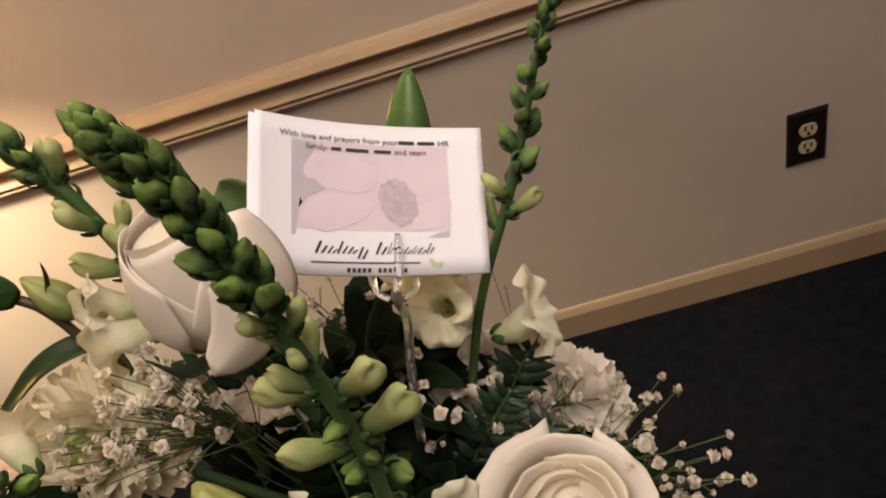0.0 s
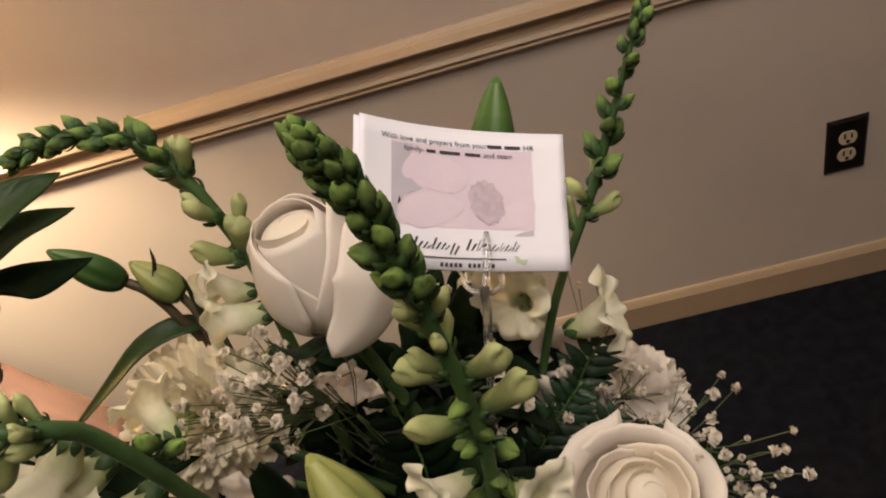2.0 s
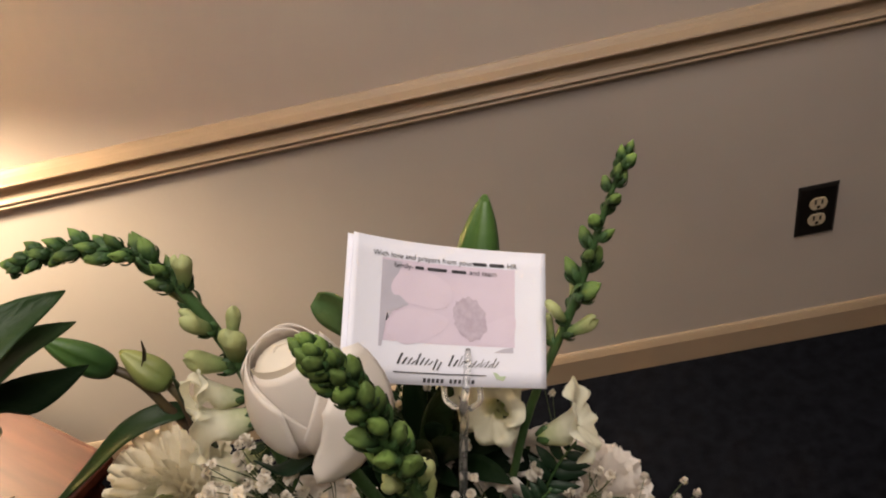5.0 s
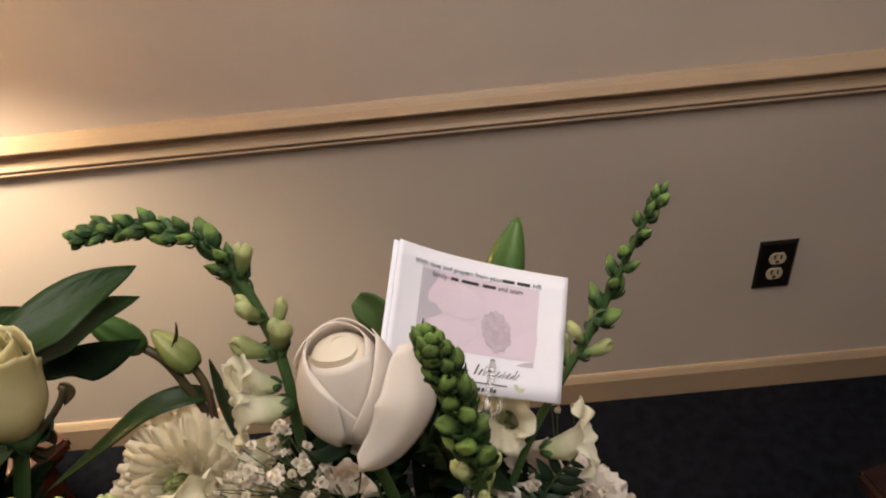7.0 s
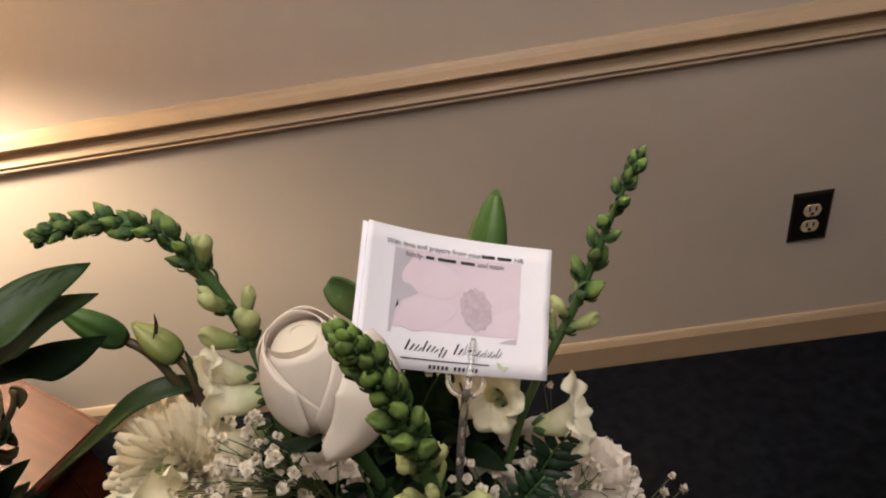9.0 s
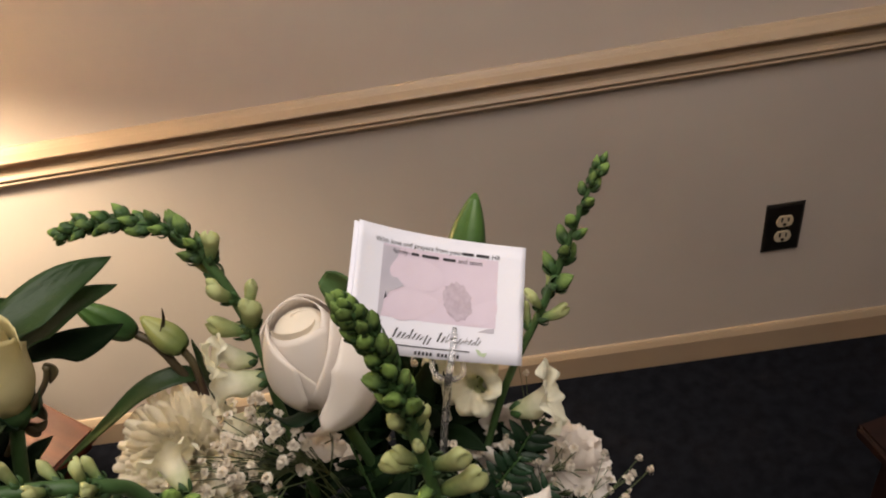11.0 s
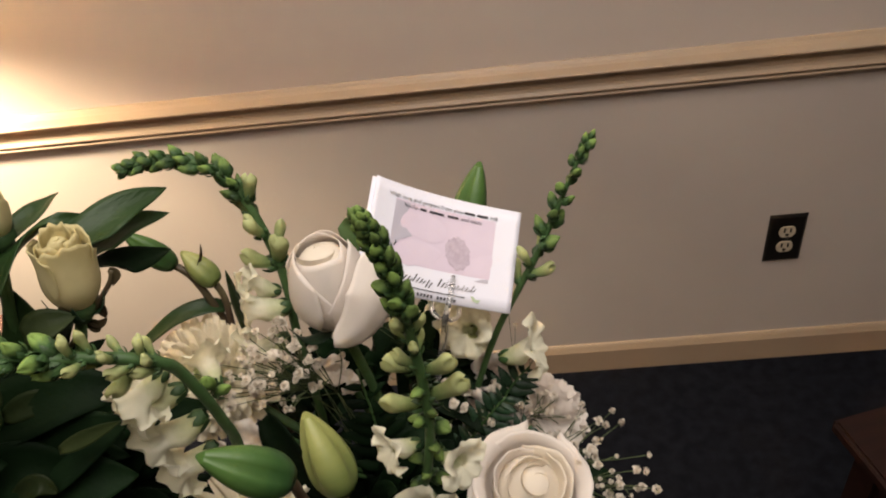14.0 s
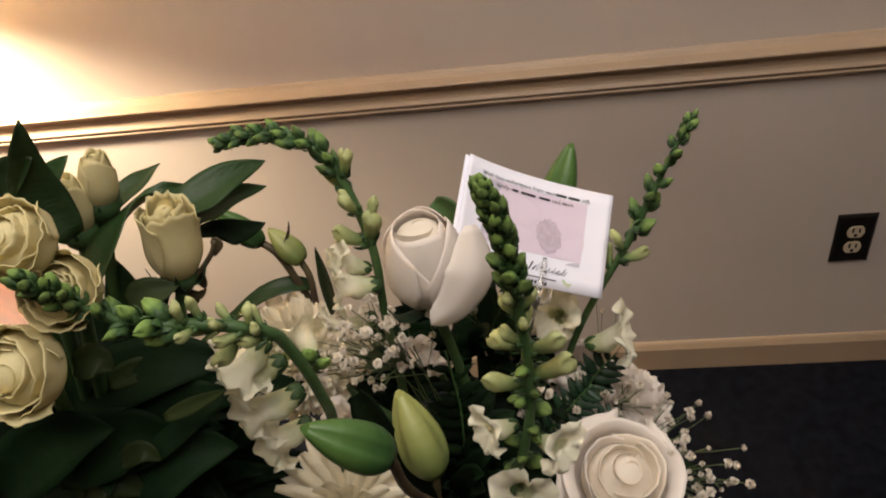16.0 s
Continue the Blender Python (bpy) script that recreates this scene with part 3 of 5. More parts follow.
def frilled_petal_mesh(seed, mat):
    """A fan-shaped petal with a toothed, waved rim, one unit long."""
    rnd, bm, rows = random.Random(seed), bmesh.new(), []
    p1, p2 = rnd.random() * 6, rnd.random() * 6
    for i in range(9):
        f, row = i / 8, []
        for k in range(15):
            u = k / 14 * 2 - 1
            w = 0.08 + 0.50 * f ** 0.8
            reach = f * (1 - 0.20 * u * u) * (1 + 0.05 * math.sin(u * 15 + p1) * f)
            x = f ** 3 * (0.11 * math.sin(u * 6.5 + p1) + 0.05 * math.sin(u * 13 + p2)) + 0.16 * f * f + 0.10 * u * u * f
            row.append(V((x, u * w, reach)))
        rows.append(row)
    grid_mesh(bm, rows)
    me = bpy.data.meshes.new("petal")
    bm.to_mesh(me), bm.free()
    me.materials.append(mat)
    me.polygons.foreach_set("use_smooth", [True] * len(me.polygons))
    return me


FRILLED = [frilled_petal_mesh(s, ROSE) for s in (1, 2, 3, 4)]


def carnation(centre, axis, R, label, seed=0, count=44, stem_to=None):
    """A ball of frilled petals, steep in the middle and spread at the rim."""
    rnd = random.Random(seed)
    t = thing("carnation", V(centre), label, "flower", "white carnations")
    base = axis_matrix(V(centre) - V(axis).normalized() * R * 0.5, axis)
    for i in range(count):
        s = (i + 0.5) / count
        polar, a = radians(6 + 88 * s ** 0.7) + rnd.uniform(-0.12, 0.12), i * 2.39996
        d = V((math.sin(polar) * math.cos(a), math.sin(polar) * math.sin(a), math.cos(polar)))
        outv = V((math.cos(a + rnd.uniform(-0.6, 0.6)), math.sin(a), 0.0))
        place("petal", rnd.choice(FRILLED), t, axis_matrix(base @ (d * R * 0.10), base.to_3x3() @ d, R * (1.06 - 0.12 * s) * rnd.uniform(0.85, 1.08), 0, base.to_3x3() @ outv))
    if stem_to is not None:
        bm = bmesh.new()
        tube(bm, smooth_path([base.translation, base.translation.lerp(V(stem_to), 0.5), V(stem_to)], 10), 0.0026, 8)
        part("stem", bm, STEM, t)
    return t


def mum(centre, axis, R, label, seed=0, count=150, wide=0.16, stem_to=None):
    rnd = random.Random(seed)
    t = thing("chrysanthemum", V(centre), label, "flower", "chrysanthemums")
    shared = []
    for bend, mat in ((0.6, MUM_HEART), (0.45, MUM), (0.2, MUM), (-0.05, MUM)):
        bm = bmesh.new()
        rows = []
        for i in range(9):
            f = i / 8
            w = wide * math.sin(math.pi * (0.14 + 0.80 * f)) ** 0.6 * (0.62 + 0.38 * f)
            x = -bend * f * f * 0.6
            rows.append([(x + abs(u) ** 1.5 * w * 0.9, u * w, f) for u in (-1, -0.5, 0, 0.5, 1)])
        grid_mesh(bm, [[V(p) for p in r] for r in rows])
        me = bpy.data.meshes.new("petal")
        bm.to_mesh(me), bm.free()
        me.materials.append(mat)
        me.polygons.foreach_set("use_smooth", [True] * len(me.polygons))
        shared.append(me)
    base = axis_matrix(V(centre) - V(axis).normalized() * R * 0.35, axis)
    for i in range(count):
        s = (i + 0.5) / count
        polar = radians(4 + 98 * s ** 0.75) + rnd.uniform(-0.06, 0.06)
        a = i * 2.39996
        d = V((math.sin(polar) * math.cos(a), math.sin(polar) * math.sin(a), math.cos(polar)))
        outv = V((math.cos(a), math.sin(a), 0))
        way = base.to_3x3() @ d
        side = base.to_3x3() @ (outv - d * outv.dot(d) if s > 0.03 else V((1, 0, 0)))
        start = base @ (d * R * 0.12)
        size = R * (0.60 + 0.32 * s if s > 0.16 else 0.50) * rnd.uniform(0.86, 1.10)
        place("petal", shared[0 if s < 0.16 else 1 if s < 0.45 else 2 if s < 0.8 else 3], t, axis_matrix(start, way, size, 0, side))
    if stem_to is not None:
        bm = bmesh.new()
        tube(bm, smooth_path([base.translation, base.translation.lerp(V(stem_to), 0.5), V(stem_to)], 10), 0.003, 8)
        part("stem", bm, STEM, t)
    return t


def blossom_mesh(seed):
    """A small double flower: petals crowded into a ragged ball."""
    rnd, bm = random.Random(seed), bmesh.new()
    for i in range(26):
        s = i / 25
        polar = radians(6 + 118 * s) + rnd.uniform(-0.2, 0.2)
        a = i * 2.39996 + rnd.uniform(-0.3, 0.3)
        d = V((math.sin(polar) * math.cos(a), math.sin(polar) * math.sin(a), math.cos(polar)))
        side = d.cross(V((0.1, 0.2, 1))).normalized()
        up = side.cross(d)
        rows, L = [], rnd.uniform(0.72, 1.05)
        for k in range(4):
            f = k / 3
            w = 0.36 * math.sin(math.pi * (0.20 + 0.62 * f))
            p = d * L * (0.30 + 0.70 * math.sin(f * 1.4)) + up * rnd.uniform(-0.04, 0.10) + V((0, 0, 0.12))
            rows.append([p - side * w - d * 0.10 * f, p + up * rnd.uniform(-0.05, 0.05), p + side * w - d * 0.10 * f])
        grid_mesh(bm, rows)
    me = bpy.data.meshes.new("blossom")
    bm.to_mesh(me), bm.free()
    me.materials.append(GYP)
    me.polygons.foreach_set("use_smooth", [True] * len(me.polygons))
    return me


BLOSSOMS = [blossom_mesh(s) for s in range(5)]


def baby_breath(foot, tips, label, seed=0, size=0.0033, hubs=3, spread=0.008):
    """Fine branching stems from the foot to the tips, each ending in small double flowers."""
    rnd = random.Random(seed)
    t = thing("baby_breath", V(foot), label, "flower", "baby's breath sprigs")
    tips = [V(p) for p in tips]
    mid = sum(tips, V((0, 0, 0))) / len(tips)
    hub_points = [V(foot).lerp(tips[int((k + 0.5) * len(tips) / hubs)], 0.62) + V([rnd.uniform(-0.006, 0.006) for _ in range(3)]) for k in range(hubs)]
    bm = bmesh.new()
    for hp in hub_points:
        tube(bm, smooth_path([V(foot), V(foot).lerp(hp, 0.5) + V([rnd.uniform(-0.004, 0.004) for _ in range(3)]), hp], 8), [0.00055 - 0.00003 * i for i in range(9)], 5)
    for p in tips:
        hp = min(hub_points, key=lambda q: (q - p).length)
        kn = hp.lerp(p, 0.55) + V([rnd.uniform(-0.003, 0.003) for _ in range(3)])
        tube(bm, smooth_path([hp, kn, p], 6), 0.00026, 4)
        d = (p - kn).normalized()
        place("blossom", rnd.choice(BLOSSOMS), t, axis_matrix(p, d, size * rnd.uniform(0.65, 1.2), rnd.uniform(0, 6)))
        if rnd.random() < 0.5:
            p2 = kn + (d + V([rnd.uniform(-1, 1) for _ in range(3)]) * 0.8).normalized() * spread
            tube(bm, smooth_path([kn, kn.lerp(p2, 0.5), p2], 3), 0.00035, 4)
            place("blossom", rnd.choice(BLOSSOMS), t, axis_matrix(p2, p2 - kn, size * rnd.uniform(0.4, 0.75), rnd.uniform(0, 6)))
    part("stems", bm, GYPSTEM, t)
    return t


def lily_bud(parent, tail, tip, width, mat, seed=0, name="bud"):
    """A long ridged bud from tail to tip."""
    tail, tip = V(tail), V(tip)
    bm = bmesh.new()
    n, k, rings = 24, 18, []
    for i in range(k + 1):
        f = i / k
        r = 0.5 * width * (math.sin(math.pi * (0.05 + 0.935 * f) ** 0.76)) ** 0.66 * (1.05 - 0.22 * f)
        ring = []
        for j in range(n):
            a = j * math.tau / n
            g = 1 - 0.26 * max(0, math.cos(3 * a)) ** 10 * min(1, f * 3) + 0.06 * math.cos(3 * a + math.pi) + 0.025 * noise.noise((math.cos(a) * 2, math.sin(a) * 2, f * 3 + seed))
            ring.append(bm.verts.new((r * g * math.cos(a), r * g * math.sin(a), f)))
        rings.append(ring)
    for a, b in zip(rings, rings[1:]):
        for j in range(n):
            bm.faces.new((a[j], a[(j + 1) % n], b[(j + 1) % n], b[j]))
    bm.faces.new(rings[0][::-1]), bm.faces.new(rings[-1])
    m = axis_matrix(tail, tip - tail, 1.0, 0.6 + seed)
    m = m @ Matrix.Diagonal((1, 1, (tip - tail).length, 1))
    return part(name, bm, mat, parent, matrix=m)


def fern(points, label, width=0.03, leaflets=11, seed=0, mat=None):
    rnd = random.Random(seed)
    t = thing("fern_frond", V(points[-1]), label, "foliage", "fern fronds")
    path = smooth_path(points, leaflets * 2)
    bm = bmesh.new()
    tube(bm, path, 0.0008, 5)
    part("stalk", bm, STEM, t)
    for i in range(1, leaflets * 2, 1):
        f = 1 - i / (leaflets * 2)
        tan = (path[i - 1] - path[i + 1]).normalized()
        s = tan.cross(V((0.1, -0.75, 0.66))).normalized() * (1 if i % 2 else -1)
        w = width * 0.5 * math.sin(math.pi * (0.10 + 0.85 * f)) ** 0.7
        p = path[i]
        bm = bmesh.new()
        tip = p + s * w + tan * w * 0.55 + V((0, 0, rnd.uniform(-0.003, 0.002)))
        blade(bm, [p, p.lerp(tip, 0.5) + V((0, -0.0006, 0.001)), tip], w * 0.42, (0.1, -0.75, 0.66), 0.2, 6, 2)
        part("leaflet", bm, mat or FERN, t, thick=0.0003)
    return t


# ---- main arrangement: stand, vase ----
def stand(at, h, r, label):
    t = thing("flower_stand", (at[0], at[1], 0), label, "stand", "flower stands")
    m = t.matrix_world.copy()
    bm = bmesh.new()
    lathe(bm, [(r, h - 0.018), (r, h - 0.004), (r - 0.004, h)], 40)
    part("top", bm, WOOD, t, matrix=m)
    bm = bmesh.new()
    lathe(bm, [(0.10, 0), (0.10, 0.02), (0.03, 0.05), (0.018, 0.10), (0.022, h * 0.5), (0.018, h - 0.0185)], 24)
    part("pedestal", bm, WOOD, t, matrix=m)


def vase(at, h, label):
    t = thing("vase", at, label, "vase", "vases")
    m = t.matrix_world.copy()
    bm = bmesh.new()
    lathe(bm, [(0.035, 0), (0.037, 0.004), (0.040, h * 0.4), (0.052, h * 0.85), (0.056, h), (0.052, h), (0.047, h * 0.85)], 36)
    part("body", bm, VASE, t, matrix=m)
    bm = bmesh.new()
    lathe(bm, [(0.044, h * 0.6), (0.049, h * 0.93), (0.030, h * 1.06), (0.008, h * 1.08)], 24)
    part("foam", bm, FOAM, t, matrix=m)


stand((0.0, 0.72), 0.76, 0.095, "dark wooden pedestal stand under the flowers")
vase((0.0, 0.72, 0.76), 0.14, "dark glazed vase filled with floral foam")
stand((-0.225, 0.62), 0.82, 0.095, "dark wooden pedestal stand under the cream roses")
vase((-0.225, 0.62, 0.82), 0.14, "dark glazed vase holding cream roses and leaves")

# ---- snapdragons ----
snapdragon([(0.0245, 0.5551, 1.2723), (0.0263, 0.5563, 1.2644), (0.0293, 0.5583, 1.2519), (0.0324, 0.5581, 1.2295), (0.0341, 0.5588, 1.2043), (0.0356, 0.5585, 1.1775), (0.0351, 0.5586, 1.1473), (0.0300, 0.5580, 1.1147), (0.0226, 0.5583, 1.0865), (0.0144, 0.5561, 1.0374)],
           "tall green snapdragon spike with tight buds and white lower florets",
           [(0, "tight", 0.0058, 0.15, 0.80), (0.05, "tight", 0.0066, 0.28, 0.55), (0.14, "tight", 0.0080, 0.36, 0.50), (0.30, "mid", 0.0096, 0.46, 0.50), (0.40, "pale", 0.0112, 0.54, 0.85), (0.50, "pale", 0.0128, 0.58, 1.3), (0.545, None, 0, 0)], 0.0024, 3,
           [("floret", (0.0268, 0.5640, 1.1285), (-0.72, -0.50, 0.25), 0.0180), ("floret", (0.0375, 0.5640, 1.1170), (0.62, -0.60, 0.25), 0.0185),
            ("pale", (0.0369, 0.5620, 1.1644), (0.85, -0.2, 0.45), 0.024), ("pale", (0.0329, 0.5615, 1.1595), (-0.9, -0.2, 0.3), 0.021),
            ("mid", (0.0333, 0.5672, 1.1429), (-0.7, -0.5, 0.4), 0.011), ("mid", (0.0361, 0.5668, 1.1372), (0.7, -0.5, 0.4), 0.012), ("mid", (0.0333, 0.5664, 1.1209), (0.4, -0.8, 0.3), 0.012), ("mid", (0.0302, 0.5659, 1.1151), (-0.7, -0.5, 0.3), 0.011), ("mid", (0.0306, 0.5663, 1.0986), (0.7, -0.6, 0.2), 0.012), ("mid", (0.0261, 0.5659, 1.0946), (-0.6, -0.7, 0.2), 0.012),
            ("pale", (0.0345, 0.5618, 1.1846), (-0.8, -0.3, 0.4), 0.019), ("pale", (0.0367, 0.5617, 1.1810), (0.8, -0.3, 0.5), 0.021),
            ("floret", (0.0250, 0.5696, 1.0772), (0.1, -0.8, 0.35), 0.0229),
            ("tight", (0.0352, 0.5600, 1.1560), (0.5, -0.7, 0.5), 0.009), ("tight", (0.0338, 0.5600, 1.1500), (-0.6, -0.6, 0.5), 0.009), ("tight", (0.0345, 0.5610, 1.1300), (0.2, -0.8, 0.5), 0.010), ("tight", (0.0310, 0.5610, 1.1090), (-0.3, -0.8, 0.5), 0.010), ("tight", (0.0350, 0.5600, 1.1720), (-0.4, -0.8, 0.4), 0.010)])
snapdragon([(0.1291, 0.7070, 1.2003), (0.1206, 0.7027, 1.1851), (0.1112, 0.6989, 1.1640), (0.1033, 0.6946, 1.1478), (0.0951, 0.6904, 1.1309), (0.0851, 0.6869, 1.1128), (0.0746, 0.6824, 1.0946), (0.0636, 0.6784, 1.0700), (0.0495, 0.6721, 1.0298)],
           "slender snapdragon spike with green buds behind the card",
           [(0, "tight", 0.0075, 0.25, 1.0), (0.12, "tight", 0.0080, 0.52, 1.35), (0.32, "mid", 0.0108, 0.56, 1.30), (0.47, "pale", 0.0165, 0.60, 1.0), (0.62, None, 0, 0)], 0.0022, 8,
           [("floret", (0.0702, 0.6751, 1.0627), (0.85, -0.15, 0.35), 0.0264), ("floret", (0.0574, 0.6903, 1.0737), (-0.35, -0.6, 0.5), 0.0246)])
snapdragon([(-0.1240, 0.6840, 1.2225), (-0.1135, 0.6822, 1.2270), (-0.0950, 0.6796, 1.2292), (-0.0772, 0.6772, 1.2249), (-0.0640, 0.6743, 1.2132), (-0.0574, 0.6708, 1.1986), (-0.0523, 0.6669, 1.1821), (-0.0488, 0.6633, 1.1649), (-0.0476, 0.6599, 1.1469), (-0.0481, 0.6561, 1.1286), (-0.0474, 0.6511, 1.1010), (-0.0451, 0.6443, 1.0465)],
           "snapdragon spike arching over with green buds",
           [(0, "tight", 0.0066, 0.30, 0.85), (0.10, "tight", 0.0084, 0.44, 0.66), (0.30, "mid", 0.0098, 0.48, 0.80), (0.415, "mid", 0.0108, 0.5, 0.9), (0.42, "pale", 0.0190, 0.55, 1.35), (0.60, None, 0, 0)], 0.0026, 14,
           [("pale", (-0.0504, 0.6646, 1.1660), (0.5, -0.2, 0.9), 0.023), ("pale", (-0.0506, 0.6640, 1.1644), (-0.9, -0.2, 0.5), 0.022),
            ("floret", (-0.0471, 0.6528, 1.1426), (-0.92, -0.30, 0.22), 0.0250), ("floret", (-0.0521, 0.6585, 1.1500), (-0.80, -0.2, 0.55), 0.0200), ("floret", (-0.0560, 0.6598, 1.1119), (-0.7, -0.3, -0.2), 0.0230)])
snapdragon([(-0.1305, 0.5182, 1.2728), (-0.1260, 0.5225, 1.2627), (-0.1248, 0.5271, 1.2537), (-0.1125, 0.5309, 1.2395), (-0.0980, 0.5359, 1.2320), (-0.0898, 0.5405, 1.2268), (-0.0759, 0.5450, 1.2197), (-0.0676, 0.5495, 1.2113), (-0.0652, 0.5539, 1.2015), (-0.0613, 0.5570, 1.1801), (-0.0597, 0.5606, 1.1566), (-0.0600, 0.5640, 1.1400), (-0.0632, 0.5666, 1.1076), (-0.0620, 0.5676, 1.0549)],
           "snapdragon spike drooping sideways with pale green buds",
           [(0, "tight", 0.0066, 0.42, 0.75), (0.18, "mid", 0.0085, 0.52, 0.75), (0.32, "pale", 0.0115, 0.56, 0.85), (0.54, None, 0, 0)], 0.0027, 21,
           [("floret", (-0.0655, 0.5790, 1.1625), (-0.35, 0.55, 0.45), 0.0165), ("floret", (-0.0732, 0.5634, 1.1793), (-0.8, -0.3, -0.1), 0.0238), ("floret", (-0.0758, 0.5602, 1.1956), (-0.6, -0.4, -0.6), 0.0194), ("pale", (-0.0818, 0.5516, 1.2101), (-0.4, -0.4, -0.6), 0.017), ("floret", (-0.0717, 0.5665, 1.1563), (-0.8, -0.45, -0.25), 0.0264),
            ("floret", (-0.0745, 0.5691, 1.1300), (-0.8, -0.5, -0.3), 0.0229), ("mid", (-0.0629, 0.5634, 1.1786), (0.5, -0.2, 0.8), 0.012), ("mid", (-0.0615, 0.5675, 1.1703), (0.7, -0.2, 0.6), 0.011)])

# ---- roses ----
rose((-0.0140, 0.6290, 1.1751), (-0.03, 0.02, 1.0), 0.0245, 0.054, "half-open white rose with creamy heart and one folded petal",
     [(170, 110, 0.74, 1.01, 0.08, 0.0, 0.0), (8, 105, 0.70, 0.95, 0.10, 0.0, 0.0), (-32, 66, 0.77, 0.92, 0.62, 0.01, -0.6),
      (-85, 82, 0.86, 1.0, 0.24, 0.01, -0.1), (72, 66, 0.88, 0.97, 0.45, 0.05, 0.35), (175, 85, 0.90, 1.01, 0.20, 0.02, 0.0)], 5, core=0.64, turns=0.9, taper=0.44,
     folds=[([(0.0120, 0.6260, 1.2010), (0.0128, 0.6120, 1.1830), (0.0035, 0.6040, 1.1700), (-0.0110, 0.5991, 1.1622)], 0.030, (0.62, -0.72, 0.30), -0.34)], stem_to=(0.0057, 0.6359, 1.0047), sepals=5)
rose((0.0800, 0.5890, 1.0440), (0.22, -0.34, 0.90), 0.0270, 0.044, "fully open white rose with a cream heart",
     rings_of_petals(((2, 100, 0.52, 0.98, 0.20, 0.02), (3, 78, 0.70, 0.93, 0.34, 0.10), (5, 62, 0.96, 0.84, 0.22, 0.30)), 9), 9, frill=0.022, taper=-0.06, core=0.44, turns=1.4, body=0.80, stem_to=(0.0346, 0.6342, 0.9855), sepals=5)
carnation((0.0950, 0.6770, 0.9960), (0.14, -0.60, 0.78), 0.0295, "white carnation with frilled petals behind baby's breath", 12, 46, stem_to=(0.0346, 0.6535, 0.9838))
WHITE_FLORETS = [floret_mesh(s, ROSE) for s in (11, 12, 13)]


def bloom(spots, label, foot, seed=0, meshes=None):
    """Loose ruffled flowers on one stalk: rows of place, way, size."""
    rnd = random.Random(seed)
    t = thing("freesia", V(foot), label, "flower", "small white blooms")
    for at, way, size in spots:
        place("floret", rnd.choice(meshes or WHITE_FLORETS), t, axis_matrix(V(at), way, size, rnd.uniform(-0.6, 0.6)))
        bm = bmesh.new()
        tube(bm, smooth_path([V(at), V(at).lerp(V(foot), 0.4) + V((0, 0, -0.006)), V(foot)], 8), 0.0014, 6)
        part("stalk", bm, STEM, t)
    return t


bloom([((0.0524, 0.7085, 1.0561), (-0.2, -0.6, 0.6), 0.034), ((0.0438, 0.7141, 1.0671), (-0.5, -0.5, 0.5), 0.028)], "small cream bloom tucked behind the card", (0.0346, 0.6647, 1.0022), 1, FLORETS)
bloom([((-0.0568, 0.6046, 1.0912), (-0.35, -0.75, 0.35), 0.030), ((-0.0625, 0.5952, 1.0961), (-0.6, -0.6, 0.0), 0.024)], "small white bloom with ruffled petals", (0.0057, 0.6342, 0.9854), 2)
bloom([((-0.0301, 0.6578, 1.0916), (0.0, -0.8, 0.2), 0.021), ((-0.0242, 0.6528, 1.0856), (0.4, -0.7, -0.2), 0.017)], "small white bloom hanging under the rose", (0.0057, 0.6342, 0.9854), 3)
bloom([((0.0482, 0.6815, 1.0234), (-0.2, -0.8, 0.3), 0.028), ((0.0621, 0.6962, 1.0278), (0.1, -0.7, 0.5), 0.027), ((0.0522, 0.6760, 1.0152), (0.2, -0.8, 0.0), 0.020)], "small white blooms with ruffled petals beside the fern", (0.0346, 0.6438, 0.9847), 4)
bloom([((0.0726, 0.6890, 0.9968), (-0.1, -0.6, 0.6), 0.026), ((0.0617, 0.6737, 0.9920), (-0.2, -0.7, 0.4), 0.024)], "small white blooms beside the pale rose", (0.0346, 0.6438, 0.9847), 5)

# ---- chrysanthemums ----
mum((-0.1140, 0.6540, 1.0880), (-0.05, -0.62, 0.78), 0.040, "cream-white chrysanthemum with many pointed petals", 2, 230, stem_to=(-0.0039, 0.6342, 0.9854))
mum((-0.0637, 0.5454, 1.0826), (0.05, -0.75, 0.62), 0.040, "white daisy-like chrysanthemum with strap petals", 4, 120, wide=0.13, stem_to=(-0.0039, 0.6317, 0.9566))

# ---- lilies ----
lily = thing("lily_stem", V((-0.0136, 0.6630, 0.9829)), "brown lily stem bending over with closed green buds", "flower", "lilies")
bm = bmesh.new()
tube(bm, smooth_path([(-0.1299, 0.7029, 1.1403), (-0.1212, 0.7004, 1.1338), (-0.1159, 0.6984, 1.1243), (-0.1120, 0.6958, 1.1158), (-0.1074, 0.6938, 1.1026), (-0.1036, 0.6909, 1.0910), (-0.0996, 0.6879, 1.0664), (-0.0877, 0.6808, 1.0042), (-0.0705, 0.6755, 0.9579)], 30), 0.0024, 9)
part("stem", bm, BROWNSTEM, lily)
bm = bmesh.new()
tube(bm, smooth_path([(-0.1067, 0.6996, 1.1259), (-0.1024, 0.6959, 1.1169), (-0.1011, 0.6913, 1.1039), (-0.1028, 0.6856, 1.0723)], 16), 0.0022, 9)
part("stem", bm, BROWNSTEM, lily)
lily_bud(lily, (-0.1289, 0.7028, 1.1393), (-0.1502, 0.7005, 1.1695), 0.0165, LILY_GREEN, 0.3)
lily_bud(lily, (-0.1052, 0.6993, 1.1250), (-0.1233, 0.7066, 1.1471), 0.0165, LILY_PALE, 1.0)
